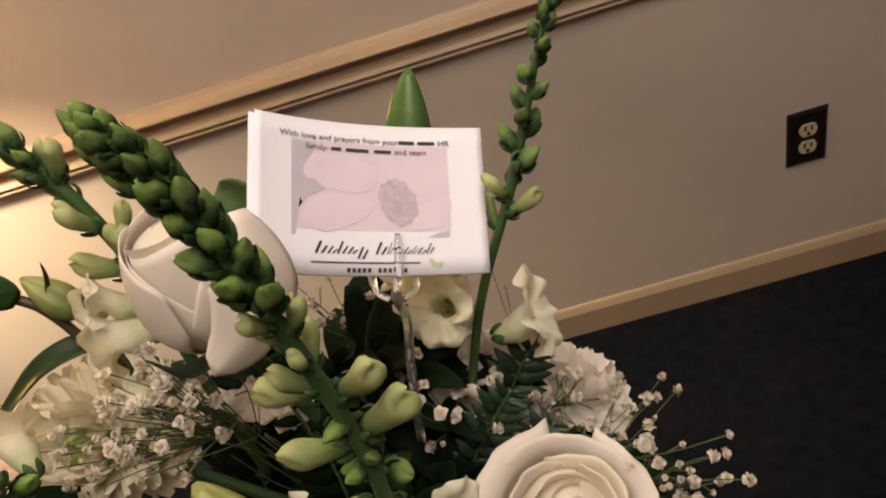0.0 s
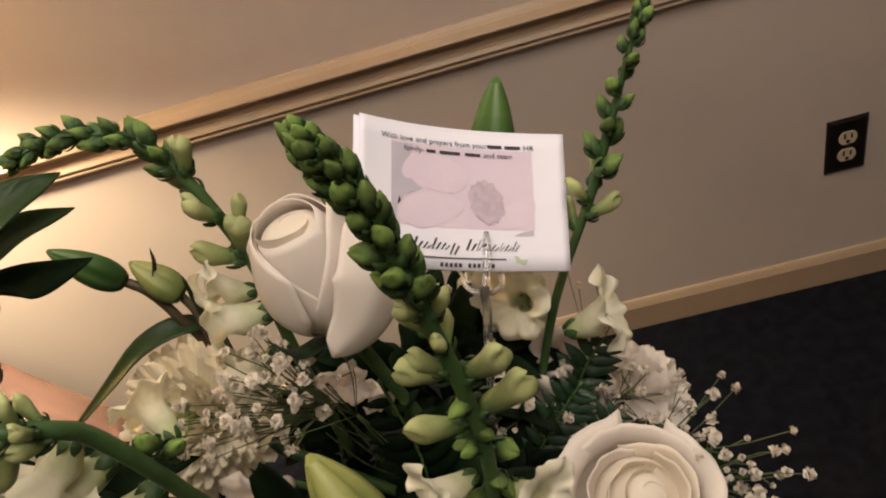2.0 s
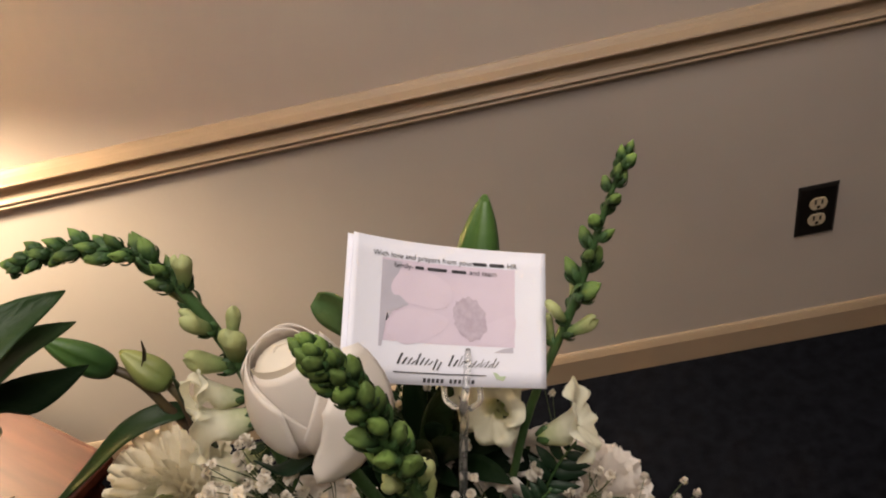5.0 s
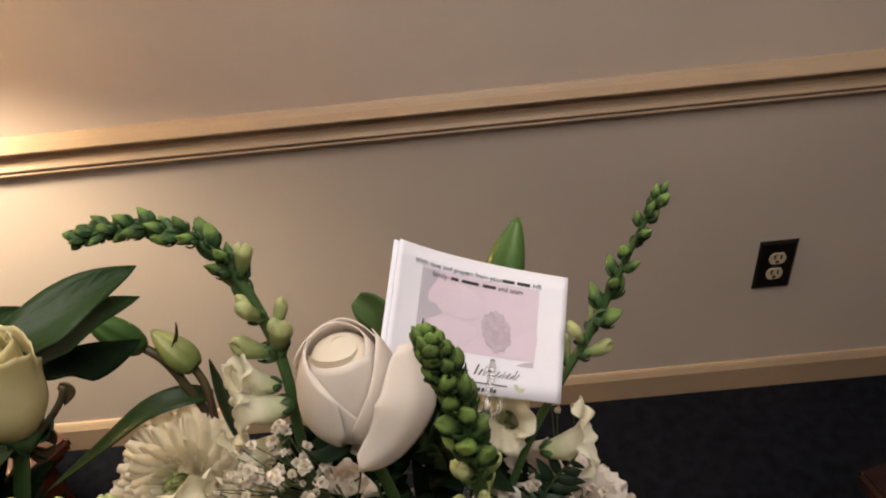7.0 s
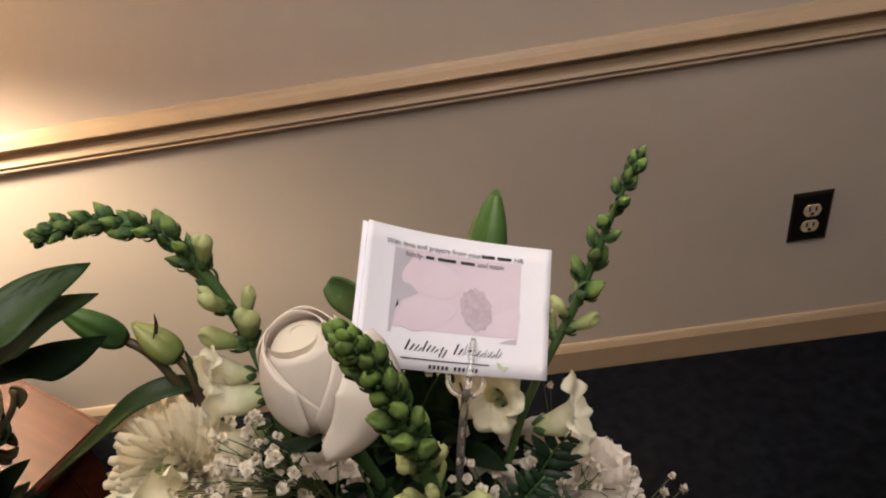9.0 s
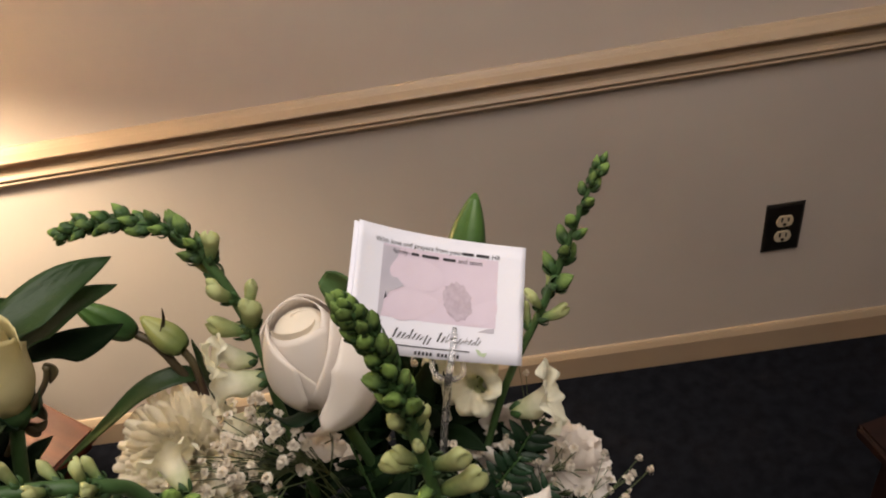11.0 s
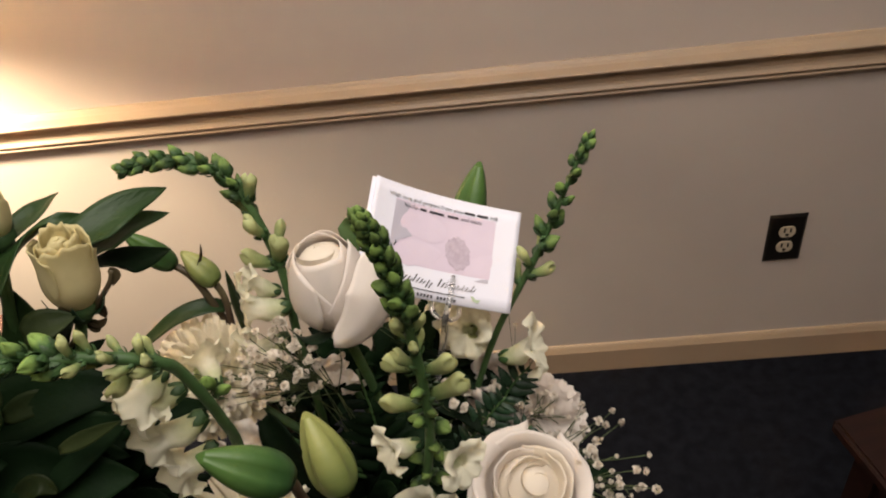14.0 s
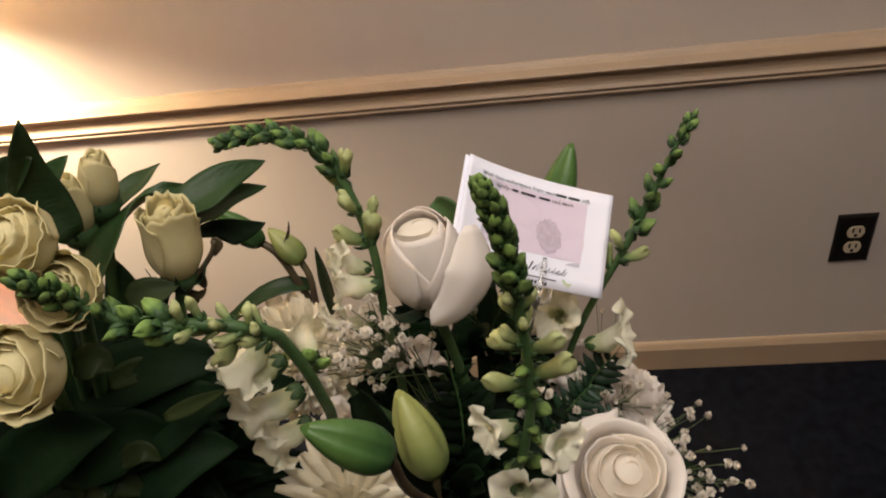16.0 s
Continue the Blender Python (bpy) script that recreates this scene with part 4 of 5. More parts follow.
leaf(lily, [(-0.1155, 0.7003, 1.1355), (-0.1096, 0.7016, 1.1464), (-0.1071, 0.7021, 1.1550)], 0.0022, (0.8, -0.6, 0.1), BROWNSTEM)
leaf(lily, [(-0.1012, 0.6979, 1.1050), (-0.1140, 0.6924, 1.1122), (-0.1329, 0.6860, 1.1102), (-0.1570, 0.6788, 1.0960), (-0.1939, 0.6708, 1.0726)], 0.0125, (-0.25, -0.4, 0.9), cup=0.2)
leaf(lily, [(-0.0832, 0.6687, 1.1051), (-0.0829, 0.6707, 1.1267), (-0.0832, 0.6718, 1.1415), (-0.0847, 0.6732, 1.1564)], 0.0110, (-0.5, -0.8, 0.2), cup=0.25)
lily2 = thing("lily_stem", V((0.0443, 0.7015, 0.9797)), "upright closed green lily bud behind the card", "flower", "lilies")
lily_bud(lily2, (0.0516, 0.7199, 1.1253), (0.0670, 0.7394, 1.1713), 0.0230, LILY_GREEN, 1.494)
bm = bmesh.new()
tube(bm, smooth_path([(0.0517, 0.7202, 1.1257), (0.0420, 0.7218, 1.1003), (0.0346, 0.6823, 0.9814)], 12), 0.0024, 8)
part("stem", bm, STEM, lily2)
lily3 = thing("lily_stem", V((0.0057, 0.6046, 0.9783)), "plump lily buds, one pale green and one deep green", "flower", "lilies")
lily_bud(lily3, (-0.0167, 0.5638, 1.0901), (-0.0313, 0.5846, 1.1316), 0.0255, LILY_PALE, 0.2)
lily_bud(lily3, (-0.0268, 0.5334, 1.1482), (-0.0569, 0.5249, 1.1810), 0.0225, LILY_GREEN, 0.7)
bm = bmesh.new()
tube(bm, smooth_path([(-0.0171, 0.5639, 1.0909), (-0.0180, 0.5704, 1.0316), (0.0057, 0.6142, 0.9775)], 10), 0.0026, 8)
part("stem", bm, BROWNSTEM, lily3)
bm = bmesh.new()
tube(bm, smooth_path([(-0.0272, 0.5338, 1.1485), (-0.0226, 0.5468, 1.0963), (0.0057, 0.6046, 0.9783)], 10), 0.0026, 8)
part("stem", bm, BROWNSTEM, lily3)
leaf(lily3, [(-0.0538, 0.5881, 1.1262), (-0.0466, 0.5797, 1.1194), (-0.0381, 0.5718, 1.1039), (-0.0253, 0.5629, 1.0868), (-0.0105, 0.5532, 1.0598)], 0.020, (-0.3, -0.8, 0.5), SHADELEAF)
leaf(lily3, [(-0.0137, 0.6847, 1.1749), (-0.0067, 0.6823, 1.1685), (0.0001, 0.6799, 1.1565), (0.0095, 0.6764, 1.1367)], 0.017, (-0.1, -0.9, 0.3), STEM)
leaf(lily3, [(0.0103, 0.7109, 1.0856), (0.0089, 0.6990, 1.0614), (0.0043, 0.6873, 1.0364), (-0.0022, 0.6755, 1.0103)], 0.020, (-0.5, -0.8, 0.1), SHADELEAF)
leaf(lily3, [(0.0268, 0.7011, 1.0844), (0.0177, 0.6928, 1.0677), (0.0120, 0.6847, 1.0440), (0.0091, 0.6760, 1.0188)], 0.018, (0.3, -0.9, 0.1), LEAF)


# ---- card on a clear pick ----
CTL, CTR, CBR = V((0.0086, 0.7024, 1.1929)), V((0.0897, 0.7186, 1.1448)), V((0.0773, 0.6654, 1.1107))
CU, CVv = CTR - CTL, CTR - CBR
CN = CU.cross(CVv).normalized()
CUP, SAG = 0.064, 0.0062


def card_point(u, v, off=0.0):
    """u, v: 0 to 1 from the lower left corner; the sheet sags in the middle and its left side curls forward."""
    p = CBR - CU + CU * u + CVv * v
    s = -SAG * 4 * u * (1 - u) * (1.15 - 0.3 * u)
    return p + CN * (s + off)


def sheet(rect, off, mat, name, parent, nu=24, nv=6, thick=0.0):
    u0, v0, u1, v1 = rect
    bm = bmesh.new()
    grid_mesh(bm, [[card_point(u0 + (u1 - u0) * i / nu, v0 + (v1 - v0) * j / nv, off) for i in range(nu + 1)] for j in range(nv + 1)])
    return part(name, bm, mat, parent, thick=thick)


def outline(pts, off, mat, name, parent):
    bm = bmesh.new()
    c = bm.verts.new(card_point(sum(p[0] for p in pts) / len(pts), sum(p[1] for p in pts) / len(pts), off))
    vs = [bm.verts.new(card_point(u, v, off)) for u, v in pts]
    for i in range(len(vs)):
        bm.faces.new((c, vs[i], vs[(i + 1) % len(vs)]))
    return part(name, bm, mat, parent)


def lettering(text, u, v, size, parent, off=0.0006):
    data = bpy.data.curves.new("lettering", "FONT")
    data.body, data.size = text, size
    tmp = new("lettering", data)
    bpy.context.view_layer.update()
    me = bpy.data.meshes.new_from_object(tmp.evaluated_get(bpy.context.evaluated_depsgraph_get()))
    bpy.data.objects.remove(tmp)
    for w in me.vertices:
        w.co = card_point(u + w.co.x, v + w.co.y * 1.42, off)
    me.materials.clear()
    me.materials.append(INK)
    place("lettering", me, parent)


card = thing("greeting_card", card_point(0.5, 0.0), "folded white florist card printed with a pale pink flower", "card")
sheet((0, 0, 1, 1), 0.0, PAPER, "front_panel", card, 30, 8, thick=0.0003)
sheet((-0.022, 0.004, 0.985, 0.994), -0.0022, PAPER, "back_panel", card, 30, 8, thick=0.0003)
sheet((0.155, 0.285, 0.842, 0.860), 0.00025, PINK, "printed_picture", card, 24, 8)
outline([(0.155, 0.845), (0.26, 0.845), (0.225, 0.79), (0.19, 0.73), (0.205, 0.66), (0.30, 0.545), (0.22, 0.49), (0.18, 0.40), (0.17, 0.245), (0.155, 0.245), (0.155, 0.55)], 0.0004, GREY, "printed_shadow", card)
outline([(0.74, 0.245), (0.835, 0.245), (0.835, 0.285), (0.79, 0.275)], 0.0004, GREY, "printed_shadow", card)
for pts in ([(0.21, 0.60), (0.30, 0.555), (0.45, 0.53), (0.52, 0.60), (0.50, 0.72), (0.36, 0.80), (0.24, 0.77), (0.20, 0.68)], [(0.19, 0.33), (0.30, 0.27), (0.46, 0.36), (0.50, 0.47), (0.34, 0.52), (0.23, 0.47)],
            [(0.66, 0.42), (0.83, 0.52), (0.83, 0.36), (0.72, 0.29), (0.64, 0.33)]):
    c = [sum(p[k] for p in pts) / len(pts) for k in (0, 1)]
    dense = smooth_path([(u, v, 0) for u, v in pts + pts[:1]], 40)[:-1]
    outline([(p.x, p.y) for p in dense], 0.0004, PINK2, "printed_petal", card)
rnd = random.Random(4)
outline([(0.615 + 0.085 * math.cos(a) * (1 + rnd.uniform(-0.10, 0.10)), 0.475 + 0.155 * math.sin(a) * (1 + rnd.uniform(-0.10, 0.10)) - 0.03 * math.cos(a)) for a in (k * math.tau / 40 for k in range(40))], 0.00055, MAUVE, "printed_centre", card)
# the greeting; names and trade names stay as plain bars
lettering("With love and prayers from your", 0.105, 0.868, 0.0385, card)


def bar(u0, v0, u1, v1, slant=0.0, mat=INK):
    bm = bmesh.new()
    grid_mesh(bm, [[card_point(u0 + (u1 - u0) * i / 6 + slant * j, v0 + (v1 - v0) * j, 0.0006) for i in range(7)] for j in (0, 1)])
    part("printed_bar", bm, mat, card)


bar(0.625, 0.872, 0.695, 0.895), bar(0.71, 0.872, 0.785, 0.895)
lettering("HR", 0.80, 0.866, 0.0385, card)
lettering("family-", 0.215, 0.800, 0.0385, card)
bar(0.325, 0.804, 0.37, 0.826), bar(0.39, 0.804, 0.49, 0.826), bar(0.515, 0.804, 0.59, 0.826)
lettering("and team", 0.605, 0.800, 0.0385, card)
u = 0.25
for w, h, drop in ((0.040, 0.075, 0), (0.030, 0.045, 0), (0.032, 0.078, 0), (0.030, 0.045, 0), (0.032, 0.045, 0.03), (0.022, 0, 0), (0.038, 0.078, 0), (0.014, 0.078, 0.0), (0.030, 0.045, 0), (0.026, 0.045, 0), (0.012, 0.058, 0), (0.026, 0.045, 0), (0.020, 0.070, 0)):
    if h:
        for k in (0.0, 0.62):
            bar(u + w * k, 0.135 - drop, u + w * (k + 0.26), 0.135 + h * (1 if k == 0 else 0.62), 0.022)
    u += w + 0.012
bar(0.235, 0.075, 0.70, 0.083)
for k in range(12):
    if k != 5:
        bar(0.385 + k * 0.022, 0.018, 0.385 + k * 0.022 + 0.014, 0.046, 0.002)
outline([(0.735, 0.105), (0.75, 0.06), (0.785, 0.045), (0.80, 0.08), (0.77, 0.075), (0.755, 0.10)], 0.0006, LEAFINK, "printed_leaf", card)

pick = thing("card_pick", (0.0246, 0.6537, 1.0401), "clear plastic card pick stuck among the stems", "card holder")
bm = bmesh.new()
tube(bm, smooth_path([card_point(0.60, 0.26, 0.0022), card_point(0.60, 0.12, 0.0020), card_point(0.595, -0.02, 0.0018)], 10), [0.0010, 0.0013] + [0.0017] * 9, 8)
part("prong", bm, CLEAR, pick)
for u, s in ((0.53, -1), (0.67, 1)):
    bm = bmesh.new()
    tube(bm, smooth_path([card_point(u + 0.02 * s, 0.02, -0.004), card_point(u + 0.015 * s, -0.09, -0.002), card_point(0.595 + 0.03 * s, -0.15, 0.0)], 8), 0.0013, 8)
    part("prong", bm, CLEAR, pick)
bm = bmesh.new()
tube(bm, smooth_path([card_point(0.595, -0.02, 0.0018), card_point(0.595, -0.14, 0.0), (0.0358, 0.6723, 1.0905), (0.0298, 0.6629, 1.0665), (0.0226, 0.6530, 1.0306)], 16), [0.0018] * 4 + [0.0022] * 13, 8)
part("shaft", bm, CLEAR, pick)


# ---- baby's breath ----
def cloud(t_points, n, spread, seed):
    rnd = random.Random(seed)
    out = []
    for i in range(n):
        c = V(t_points[i % len(t_points)])
        out.append(c + V((rnd.gauss(0, 1), rnd.gauss(0, 1), rnd.gauss(0, 1))) * spread)
    return out


baby_breath((-0.0136, 0.6375, 1.0238), cloud([(-0.0653, 0.6180, 1.1366), (-0.0524, 0.6236, 1.1429), (-0.0354, 0.6193, 1.1501), (-0.0291, 0.6134, 1.1389), (-0.0530, 0.6168, 1.1193), (-0.0621, 0.6079, 1.1297), (-0.0736, 0.6264, 1.1194)], 34, 0.0095, 1),
            "cluster of tiny white baby's breath among the white flowers", 1, hubs=5)
baby_breath((-0.0233, 0.6375, 1.0238), cloud([(-0.0548, 0.6087, 1.1390), (-0.0708, 0.6079, 1.1333), (-0.0346, 0.6185, 1.1402), (-0.0486, 0.6188, 1.1460)], 30, 0.009, 2), "cluster of tiny white baby's breath beside the chrysanthemum", 2, hubs=4)
baby_breath((0.0636, 0.6510, 0.9551), [(0.1417, 0.6748, 1.0011), (0.1477, 0.6719, 0.9914), (0.1369, 0.6720, 0.9898), (0.1216, 0.6539, 0.9825)] + cloud([(0.1213, 0.6185, 1.0267), (0.1376, 0.6125, 1.0119), (0.1137, 0.6077, 1.0141), (0.1129, 0.6653, 1.0056), (0.1307, 0.6070, 1.0028), (0.1479, 0.6121, 1.0061), (0.1300, 0.6374, 1.0231), (0.1095, 0.6099, 1.0391)], 46, 0.0115, 3),
            "sprig of tiny white baby's breath reaching over the carpet", 3, hubs=5)
baby_breath((0.0539, 0.6631, 0.9831), cloud([(0.0950, 0.6714, 1.0222), (0.1085, 0.6606, 1.0059), (0.0792, 0.6954, 1.0771), (0.1016, 0.6667, 1.0218)], 14, 0.006, 4), "baby's breath in front of the white rose", 4, hubs=4)
baby_breath((0.0346, 0.6647, 1.0022), cloud([(0.0325, 0.6599, 1.0552), (0.0421, 0.6540, 1.0412), (0.0236, 0.6789, 1.0498), (0.0090, 0.6873, 1.0354), (0.0642, 0.6679, 1.0361)], 26, 0.007, 5), "baby's breath beside the card pick", 5, hubs=4)
baby_breath((0.0346, 0.6760, 1.0206), cloud([(-0.0119, 0.7106, 1.0845), (0.0074, 0.7093, 1.0656)], 14, 0.007, 6), "baby's breath behind the rose", 6, hubs=3)

# ---- ferns and dark leaves ----
fern([(0.0875, 0.6784, 1.0486), (0.0771, 0.6745, 1.0391), (0.0675, 0.6700, 1.0255), (0.0538, 0.6650, 1.0034)], "dark green leatherleaf fern frond with toothed leaflets", 0.032, 7, 1)
fern([(0.0705, 0.6542, 1.0487), (0.0612, 0.6518, 1.0386), (0.0483, 0.6489, 1.0210), (0.0347, 0.6458, 1.0023)], "dark green leatherleaf fern frond low among stems", 0.030, 9, 2)
# The next two fronds sit deep, so they use the leaf colour with shade in it.
fern([(-0.0467, 0.6606, 1.0646), (-0.0550, 0.6550, 1.0387), (-0.0582, 0.6494, 1.0106), (-0.0570, 0.6432, 0.9744)], "dark green leatherleaf fern frond low among stems", 0.035, 9, 3, SHADELEAF)
fern([(-0.0132, 0.6348, 1.1054), (-0.0091, 0.6286, 1.0672), (-0.0093, 0.6229, 1.0419), (-0.0112, 0.6167, 1.0037)], "dark green leatherleaf fern frond low among stems", 0.040, 9, 4, SHADELEAF)
fern([(0.0861, 0.6562, 1.0156), (0.0746, 0.6493, 1.0107), (0.0630, 0.6419, 0.9974), (0.0508, 0.6335, 0.9724)], "dark green leatherleaf fern frond behind the open rose", 0.032, 8, 5)
fern([(0.1081, 0.6547, 0.9958), (0.1031, 0.6446, 0.9917), (0.0949, 0.6339, 0.9763), (0.0829, 0.6227, 0.9616)], "dark green leatherleaf fern frond behind the open rose", 0.030, 8, 6)


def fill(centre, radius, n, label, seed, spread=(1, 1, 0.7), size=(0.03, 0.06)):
    """Leaves packed low round the stems, in the near-black colour that carries their shade."""
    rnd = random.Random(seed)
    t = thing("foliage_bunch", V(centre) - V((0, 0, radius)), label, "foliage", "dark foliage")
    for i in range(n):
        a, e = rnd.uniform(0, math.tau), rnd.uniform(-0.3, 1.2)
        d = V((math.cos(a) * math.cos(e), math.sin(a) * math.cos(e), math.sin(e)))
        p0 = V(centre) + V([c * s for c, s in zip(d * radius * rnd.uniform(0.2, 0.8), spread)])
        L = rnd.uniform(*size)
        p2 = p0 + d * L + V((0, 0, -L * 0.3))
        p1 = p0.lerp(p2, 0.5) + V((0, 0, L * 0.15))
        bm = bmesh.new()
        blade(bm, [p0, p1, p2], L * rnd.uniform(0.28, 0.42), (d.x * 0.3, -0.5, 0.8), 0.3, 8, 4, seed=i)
        part("leaf", bm, SHADELEAF, t, thick=0.0004)
    return t


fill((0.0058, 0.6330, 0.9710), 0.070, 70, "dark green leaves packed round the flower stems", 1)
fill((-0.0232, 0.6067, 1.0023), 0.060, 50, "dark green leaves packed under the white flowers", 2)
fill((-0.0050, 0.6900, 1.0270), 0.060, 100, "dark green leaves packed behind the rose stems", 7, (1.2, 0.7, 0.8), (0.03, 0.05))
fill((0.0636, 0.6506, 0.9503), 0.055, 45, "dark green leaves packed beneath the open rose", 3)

# ---- second arrangement: cream roses and broad leaves ----
OPEN_RINGS = ((2, 98, 0.56, 0.98, 0.16, 0.02), (3, 78, 0.76, 0.95, 0.22, 0.08), (4, 66, 0.98, 0.90, 0.24, 0.14))
TALL_RINGS = ((2, 95, 0.62, 1.02, 0.10, 0.04), (3, 76, 0.80, 1.0, 0.18, 0.12), (3, 72, 0.98, 0.97, 0.25, 0.22))
SHUT_RINGS = ((2, 95, 0.62, 1.0, 0.12, 0.0), (3, 76, 0.82, 0.98, 0.2, 0.02), (3, 70, 1.0, 0.95, 0.3, 0.04))
rose((-0.1406, 0.5377, 1.2745), (-0.05, -0.6, 0.75), 0.0140, 0.024, "open cream rose with frilled petal edges", rings_of_petals(OPEN_RINGS, 41), 41, CREAM, CREAM, frill=0.06, taper=0.12, core=0.50, body=0.92, stem_to=(-0.1968, 0.5423, 1.0413), group="cream roses")
rose((-0.1324, 0.5360, 1.2522), (0.15, -0.7, 0.60), 0.0140, 0.024, "open cream rose with frilled petal edges", rings_of_petals(OPEN_RINGS, 42), 42, CREAM, CREAM, frill=0.06, taper=0.12, core=0.50, body=0.92, stem_to=(-0.1968, 0.5423, 1.0413), group="cream roses")
rose((-0.1486, 0.5147, 1.2333), (0.0, -0.75, 0.55), 0.0165, 0.026, "open cream rose with frilled petal edges low in the bunch", rings_of_petals(OPEN_RINGS, 43), 43, CREAM, CREAM, frill=0.06, taper=0.12, core=0.50, body=0.92, stem_to=(-0.1968, 0.5423, 1.0413), group="cream roses")
rose((-0.1220, 0.5984, 1.2230), (0.12, 0.06, 1.0), 0.0125, 0.044, "tall cream rosebud just opening", rings_of_petals(TALL_RINGS, 44), 44, CREAM, CREAM, frill=0.05, taper=0.25, stem_to=(-0.1776, 0.5423, 1.0414), sepals=5, group="cream roses")
rose((-0.1606, 0.5985, 1.2462), (0.12, 0.0, 1.0), 0.0085, 0.034, "closed cream rosebud among leaves", rings_of_petals(SHUT_RINGS, 45), 45, CREAM, CREAM, frill=0.0, taper=0.45, stem_to=(-0.1968, 0.5519, 1.0405), sepals=4, group="cream roses")
rose((-0.1498, 0.6086, 1.2520), (0.25, 0.05, 1.0), 0.0080, 0.032, "closed cream rosebud among leaves", rings_of_petals(SHUT_RINGS, 46), 46, CREAM, CREAM, frill=0.0, taper=0.45, stem_to=(-0.1968, 0.5519, 1.0405), sepals=3, group="cream roses")
broad = thing("lily_leaves", V((-0.1968, 0.5494, 1.0117)), "spray of broad glossy dark green leaves", "foliage")
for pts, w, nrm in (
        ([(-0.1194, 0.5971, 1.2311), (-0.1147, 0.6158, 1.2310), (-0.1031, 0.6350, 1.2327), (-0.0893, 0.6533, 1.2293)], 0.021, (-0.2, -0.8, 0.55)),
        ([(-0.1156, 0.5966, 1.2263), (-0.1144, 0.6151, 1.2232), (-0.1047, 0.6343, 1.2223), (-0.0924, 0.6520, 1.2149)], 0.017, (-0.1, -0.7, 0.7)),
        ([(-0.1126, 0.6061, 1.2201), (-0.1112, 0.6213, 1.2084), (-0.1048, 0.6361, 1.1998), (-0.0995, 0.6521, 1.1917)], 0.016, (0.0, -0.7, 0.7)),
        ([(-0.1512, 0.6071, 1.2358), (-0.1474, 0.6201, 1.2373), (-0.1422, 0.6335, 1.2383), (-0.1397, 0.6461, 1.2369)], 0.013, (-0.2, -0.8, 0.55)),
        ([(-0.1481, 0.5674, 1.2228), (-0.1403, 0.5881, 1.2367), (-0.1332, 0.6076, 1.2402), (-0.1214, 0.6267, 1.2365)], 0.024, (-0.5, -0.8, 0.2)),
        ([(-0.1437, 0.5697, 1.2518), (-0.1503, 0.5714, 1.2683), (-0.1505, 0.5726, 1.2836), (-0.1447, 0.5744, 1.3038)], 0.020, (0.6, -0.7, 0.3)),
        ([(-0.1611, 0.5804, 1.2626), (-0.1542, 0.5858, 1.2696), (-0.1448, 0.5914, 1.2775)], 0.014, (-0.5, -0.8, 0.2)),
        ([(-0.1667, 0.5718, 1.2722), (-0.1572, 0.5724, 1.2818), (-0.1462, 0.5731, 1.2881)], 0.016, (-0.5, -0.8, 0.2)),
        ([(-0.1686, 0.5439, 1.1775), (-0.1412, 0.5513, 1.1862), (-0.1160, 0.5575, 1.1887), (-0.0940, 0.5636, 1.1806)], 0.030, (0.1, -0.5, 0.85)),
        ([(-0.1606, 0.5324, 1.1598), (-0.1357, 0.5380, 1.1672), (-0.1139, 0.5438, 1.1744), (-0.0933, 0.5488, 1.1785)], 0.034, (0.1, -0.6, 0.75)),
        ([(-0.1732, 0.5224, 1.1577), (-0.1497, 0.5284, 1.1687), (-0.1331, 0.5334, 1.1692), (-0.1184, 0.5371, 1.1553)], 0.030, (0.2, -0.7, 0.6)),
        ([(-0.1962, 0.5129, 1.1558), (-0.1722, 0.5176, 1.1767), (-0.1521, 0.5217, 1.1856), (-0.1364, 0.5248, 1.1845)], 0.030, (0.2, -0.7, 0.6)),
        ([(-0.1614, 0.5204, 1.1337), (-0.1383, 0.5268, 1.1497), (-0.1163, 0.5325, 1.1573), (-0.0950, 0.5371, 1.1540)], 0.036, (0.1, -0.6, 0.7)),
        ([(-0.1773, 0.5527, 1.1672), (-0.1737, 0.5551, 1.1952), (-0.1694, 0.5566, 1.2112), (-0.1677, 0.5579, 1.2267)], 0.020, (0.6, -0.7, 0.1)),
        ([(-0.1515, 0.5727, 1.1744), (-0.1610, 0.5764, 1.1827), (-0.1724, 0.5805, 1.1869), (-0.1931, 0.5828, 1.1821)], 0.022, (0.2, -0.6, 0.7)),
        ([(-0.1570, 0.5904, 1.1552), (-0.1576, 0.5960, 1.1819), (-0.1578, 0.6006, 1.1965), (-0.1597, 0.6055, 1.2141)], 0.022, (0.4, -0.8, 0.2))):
    # Leaves ending low get the near-black colour, with their shade painted in.
    leaf(broad, pts, w, nrm, SHADELEAF if V(pts[-1]).z < 1.20 else LEAF)
YOUNG = material("young_leaf", (0.026, 0.036, 0.011), 0.5, (0.013, 0.021, 0.007), 40.0, 5.0, 0.3, 160.0, vary=0.3, spec=0.1)
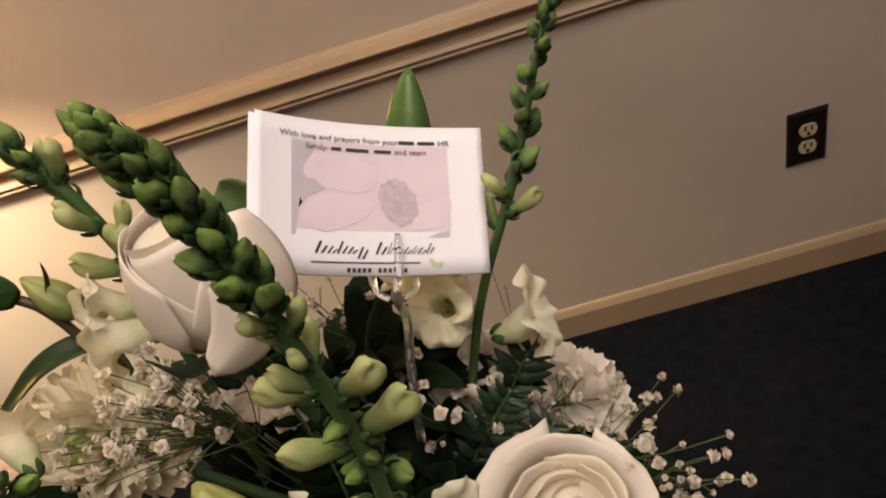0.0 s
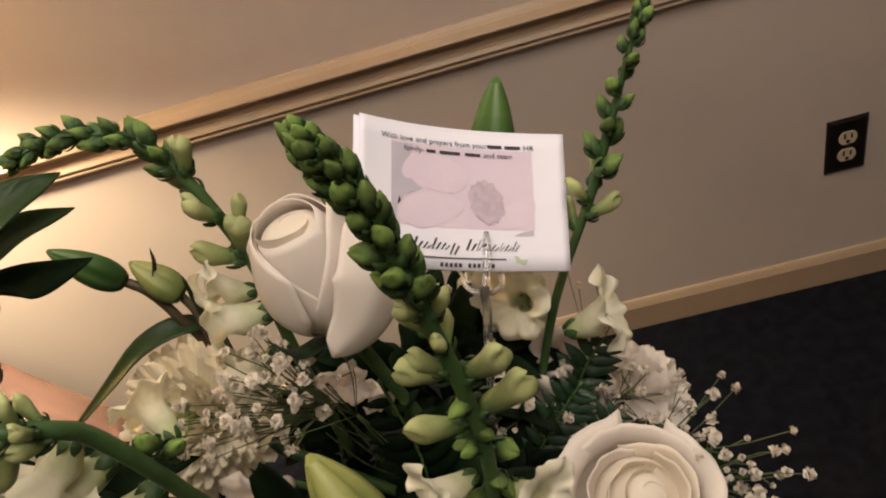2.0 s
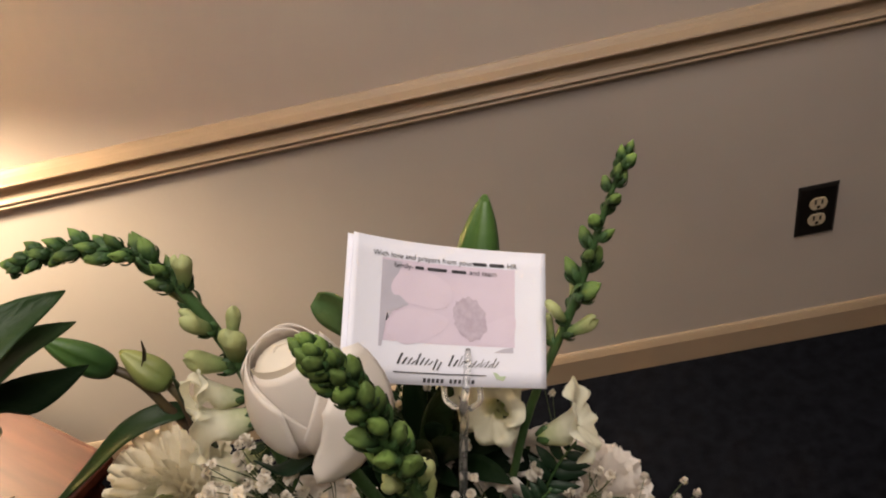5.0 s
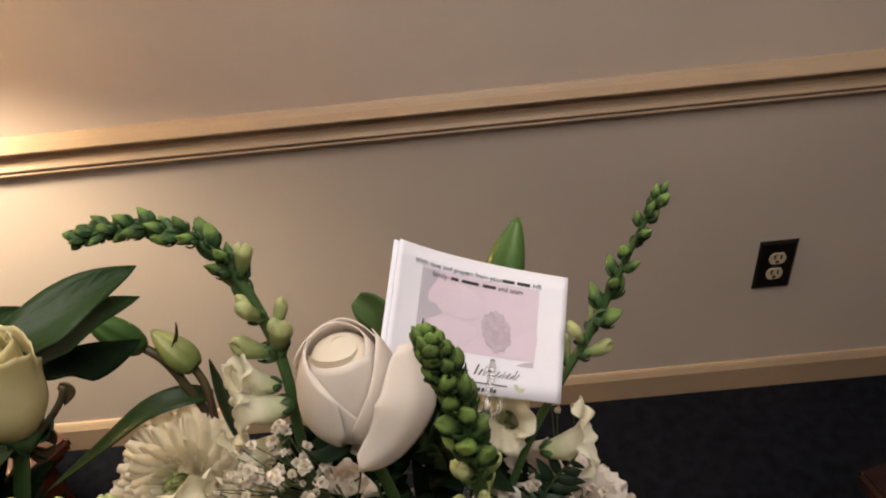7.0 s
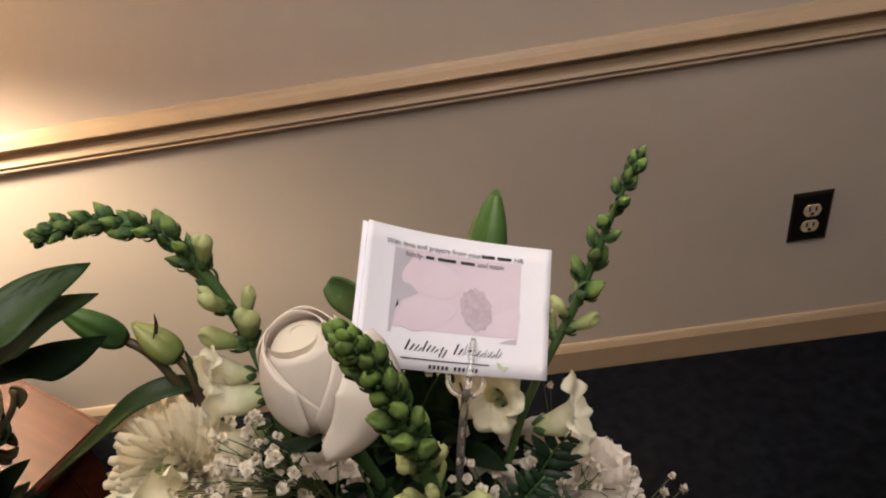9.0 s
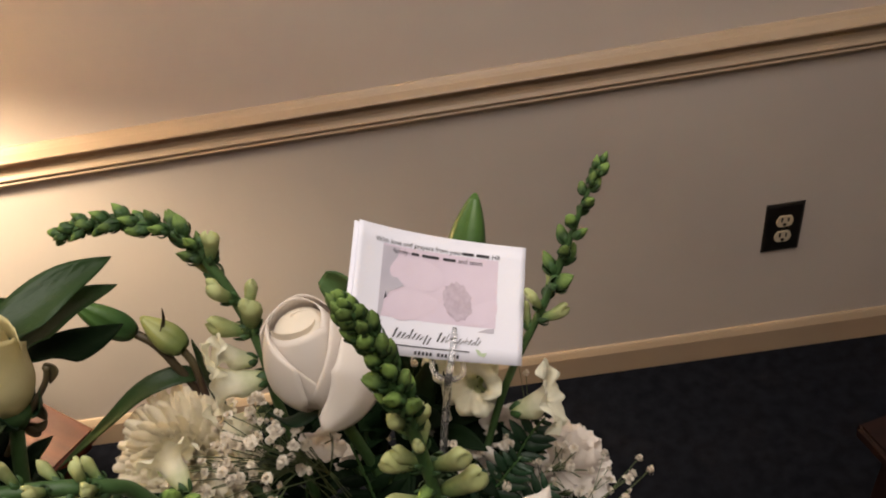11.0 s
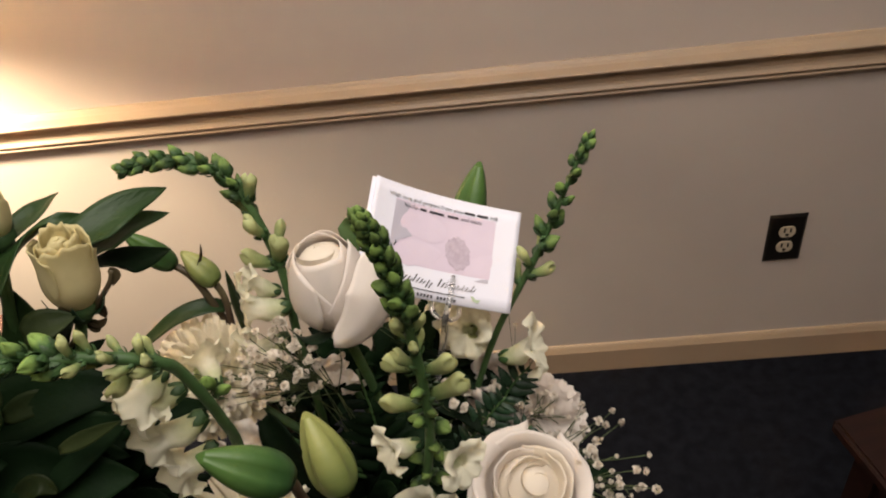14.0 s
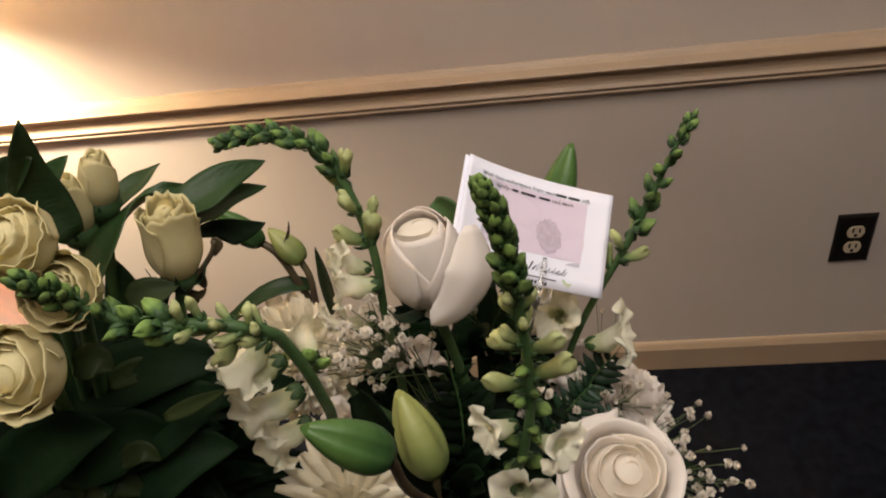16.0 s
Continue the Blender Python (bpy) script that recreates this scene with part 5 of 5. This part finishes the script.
for pts, w in (([(-0.1487, 0.5493, 1.1852), (-0.1337, 0.5543, 1.1879), (-0.1180, 0.5594, 1.1849)], 0.012), ([(-0.1159, 0.5299, 1.1842), (-0.1017, 0.5330, 1.1887), (-0.0874, 0.5356, 1.1937)], 0.007), ([(-0.1651, 0.5218, 1.1453), (-0.1505, 0.5223, 1.1546), (-0.1364, 0.5213, 1.1425)], 0.020),
               ([(-0.1420, 0.5232, 1.1634), (-0.1292, 0.5238, 1.1700), (-0.1223, 0.5233, 1.1642)], 0.010), ([(-0.1397, 0.5280, 1.2194), (-0.1293, 0.5283, 1.2217), (-0.1240, 0.5277, 1.2171)], 0.014), ([(-0.1406, 0.5756, 1.2077), (-0.1311, 0.5806, 1.2093), (-0.1194, 0.5856, 1.2090)], 0.016)):
    leaf(broad, pts, w, (0.1, -0.6, 0.8), YOUNG)
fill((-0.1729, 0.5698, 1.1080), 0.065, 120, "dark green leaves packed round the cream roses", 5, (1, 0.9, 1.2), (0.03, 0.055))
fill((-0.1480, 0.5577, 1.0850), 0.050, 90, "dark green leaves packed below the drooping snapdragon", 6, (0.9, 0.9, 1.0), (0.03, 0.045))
sprig = thing("leaf_sprig", V((-0.1584, 0.5673, 1.1070)), "brown twig with drooping narrow leaves beside the rosebud", "foliage")
bm = bmesh.new()
tube(bm, smooth_path([(-0.1031, 0.6013, 1.2214), (-0.1065, 0.5998, 1.2145), (-0.1150, 0.5973, 1.2052), (-0.1247, 0.5951, 1.1954), (-0.1356, 0.5931, 1.1831)], 14), 0.0013, 6)
part("twig", bm, BROWNSTEM, sprig)
for pts in ([(-0.1249, 0.5987, 1.1940), (-0.1201, 0.5985, 1.1912), (-0.1152, 0.5988, 1.1941)], [(-0.1256, 0.5987, 1.1921), (-0.1224, 0.5983, 1.1886), (-0.1215, 0.5985, 1.1905)], [(-0.1153, 0.5998, 1.2048), (-0.1157, 0.5992, 1.1983), (-0.1157, 0.5987, 1.1943)], [(-0.1046, 0.6011, 1.2217), (-0.1018, 0.6010, 1.2192), (-0.1058, 0.6003, 1.2123)]):
    leaf(sprig, pts, 0.005, (0, -1, 0.2), BROWNSTEM)
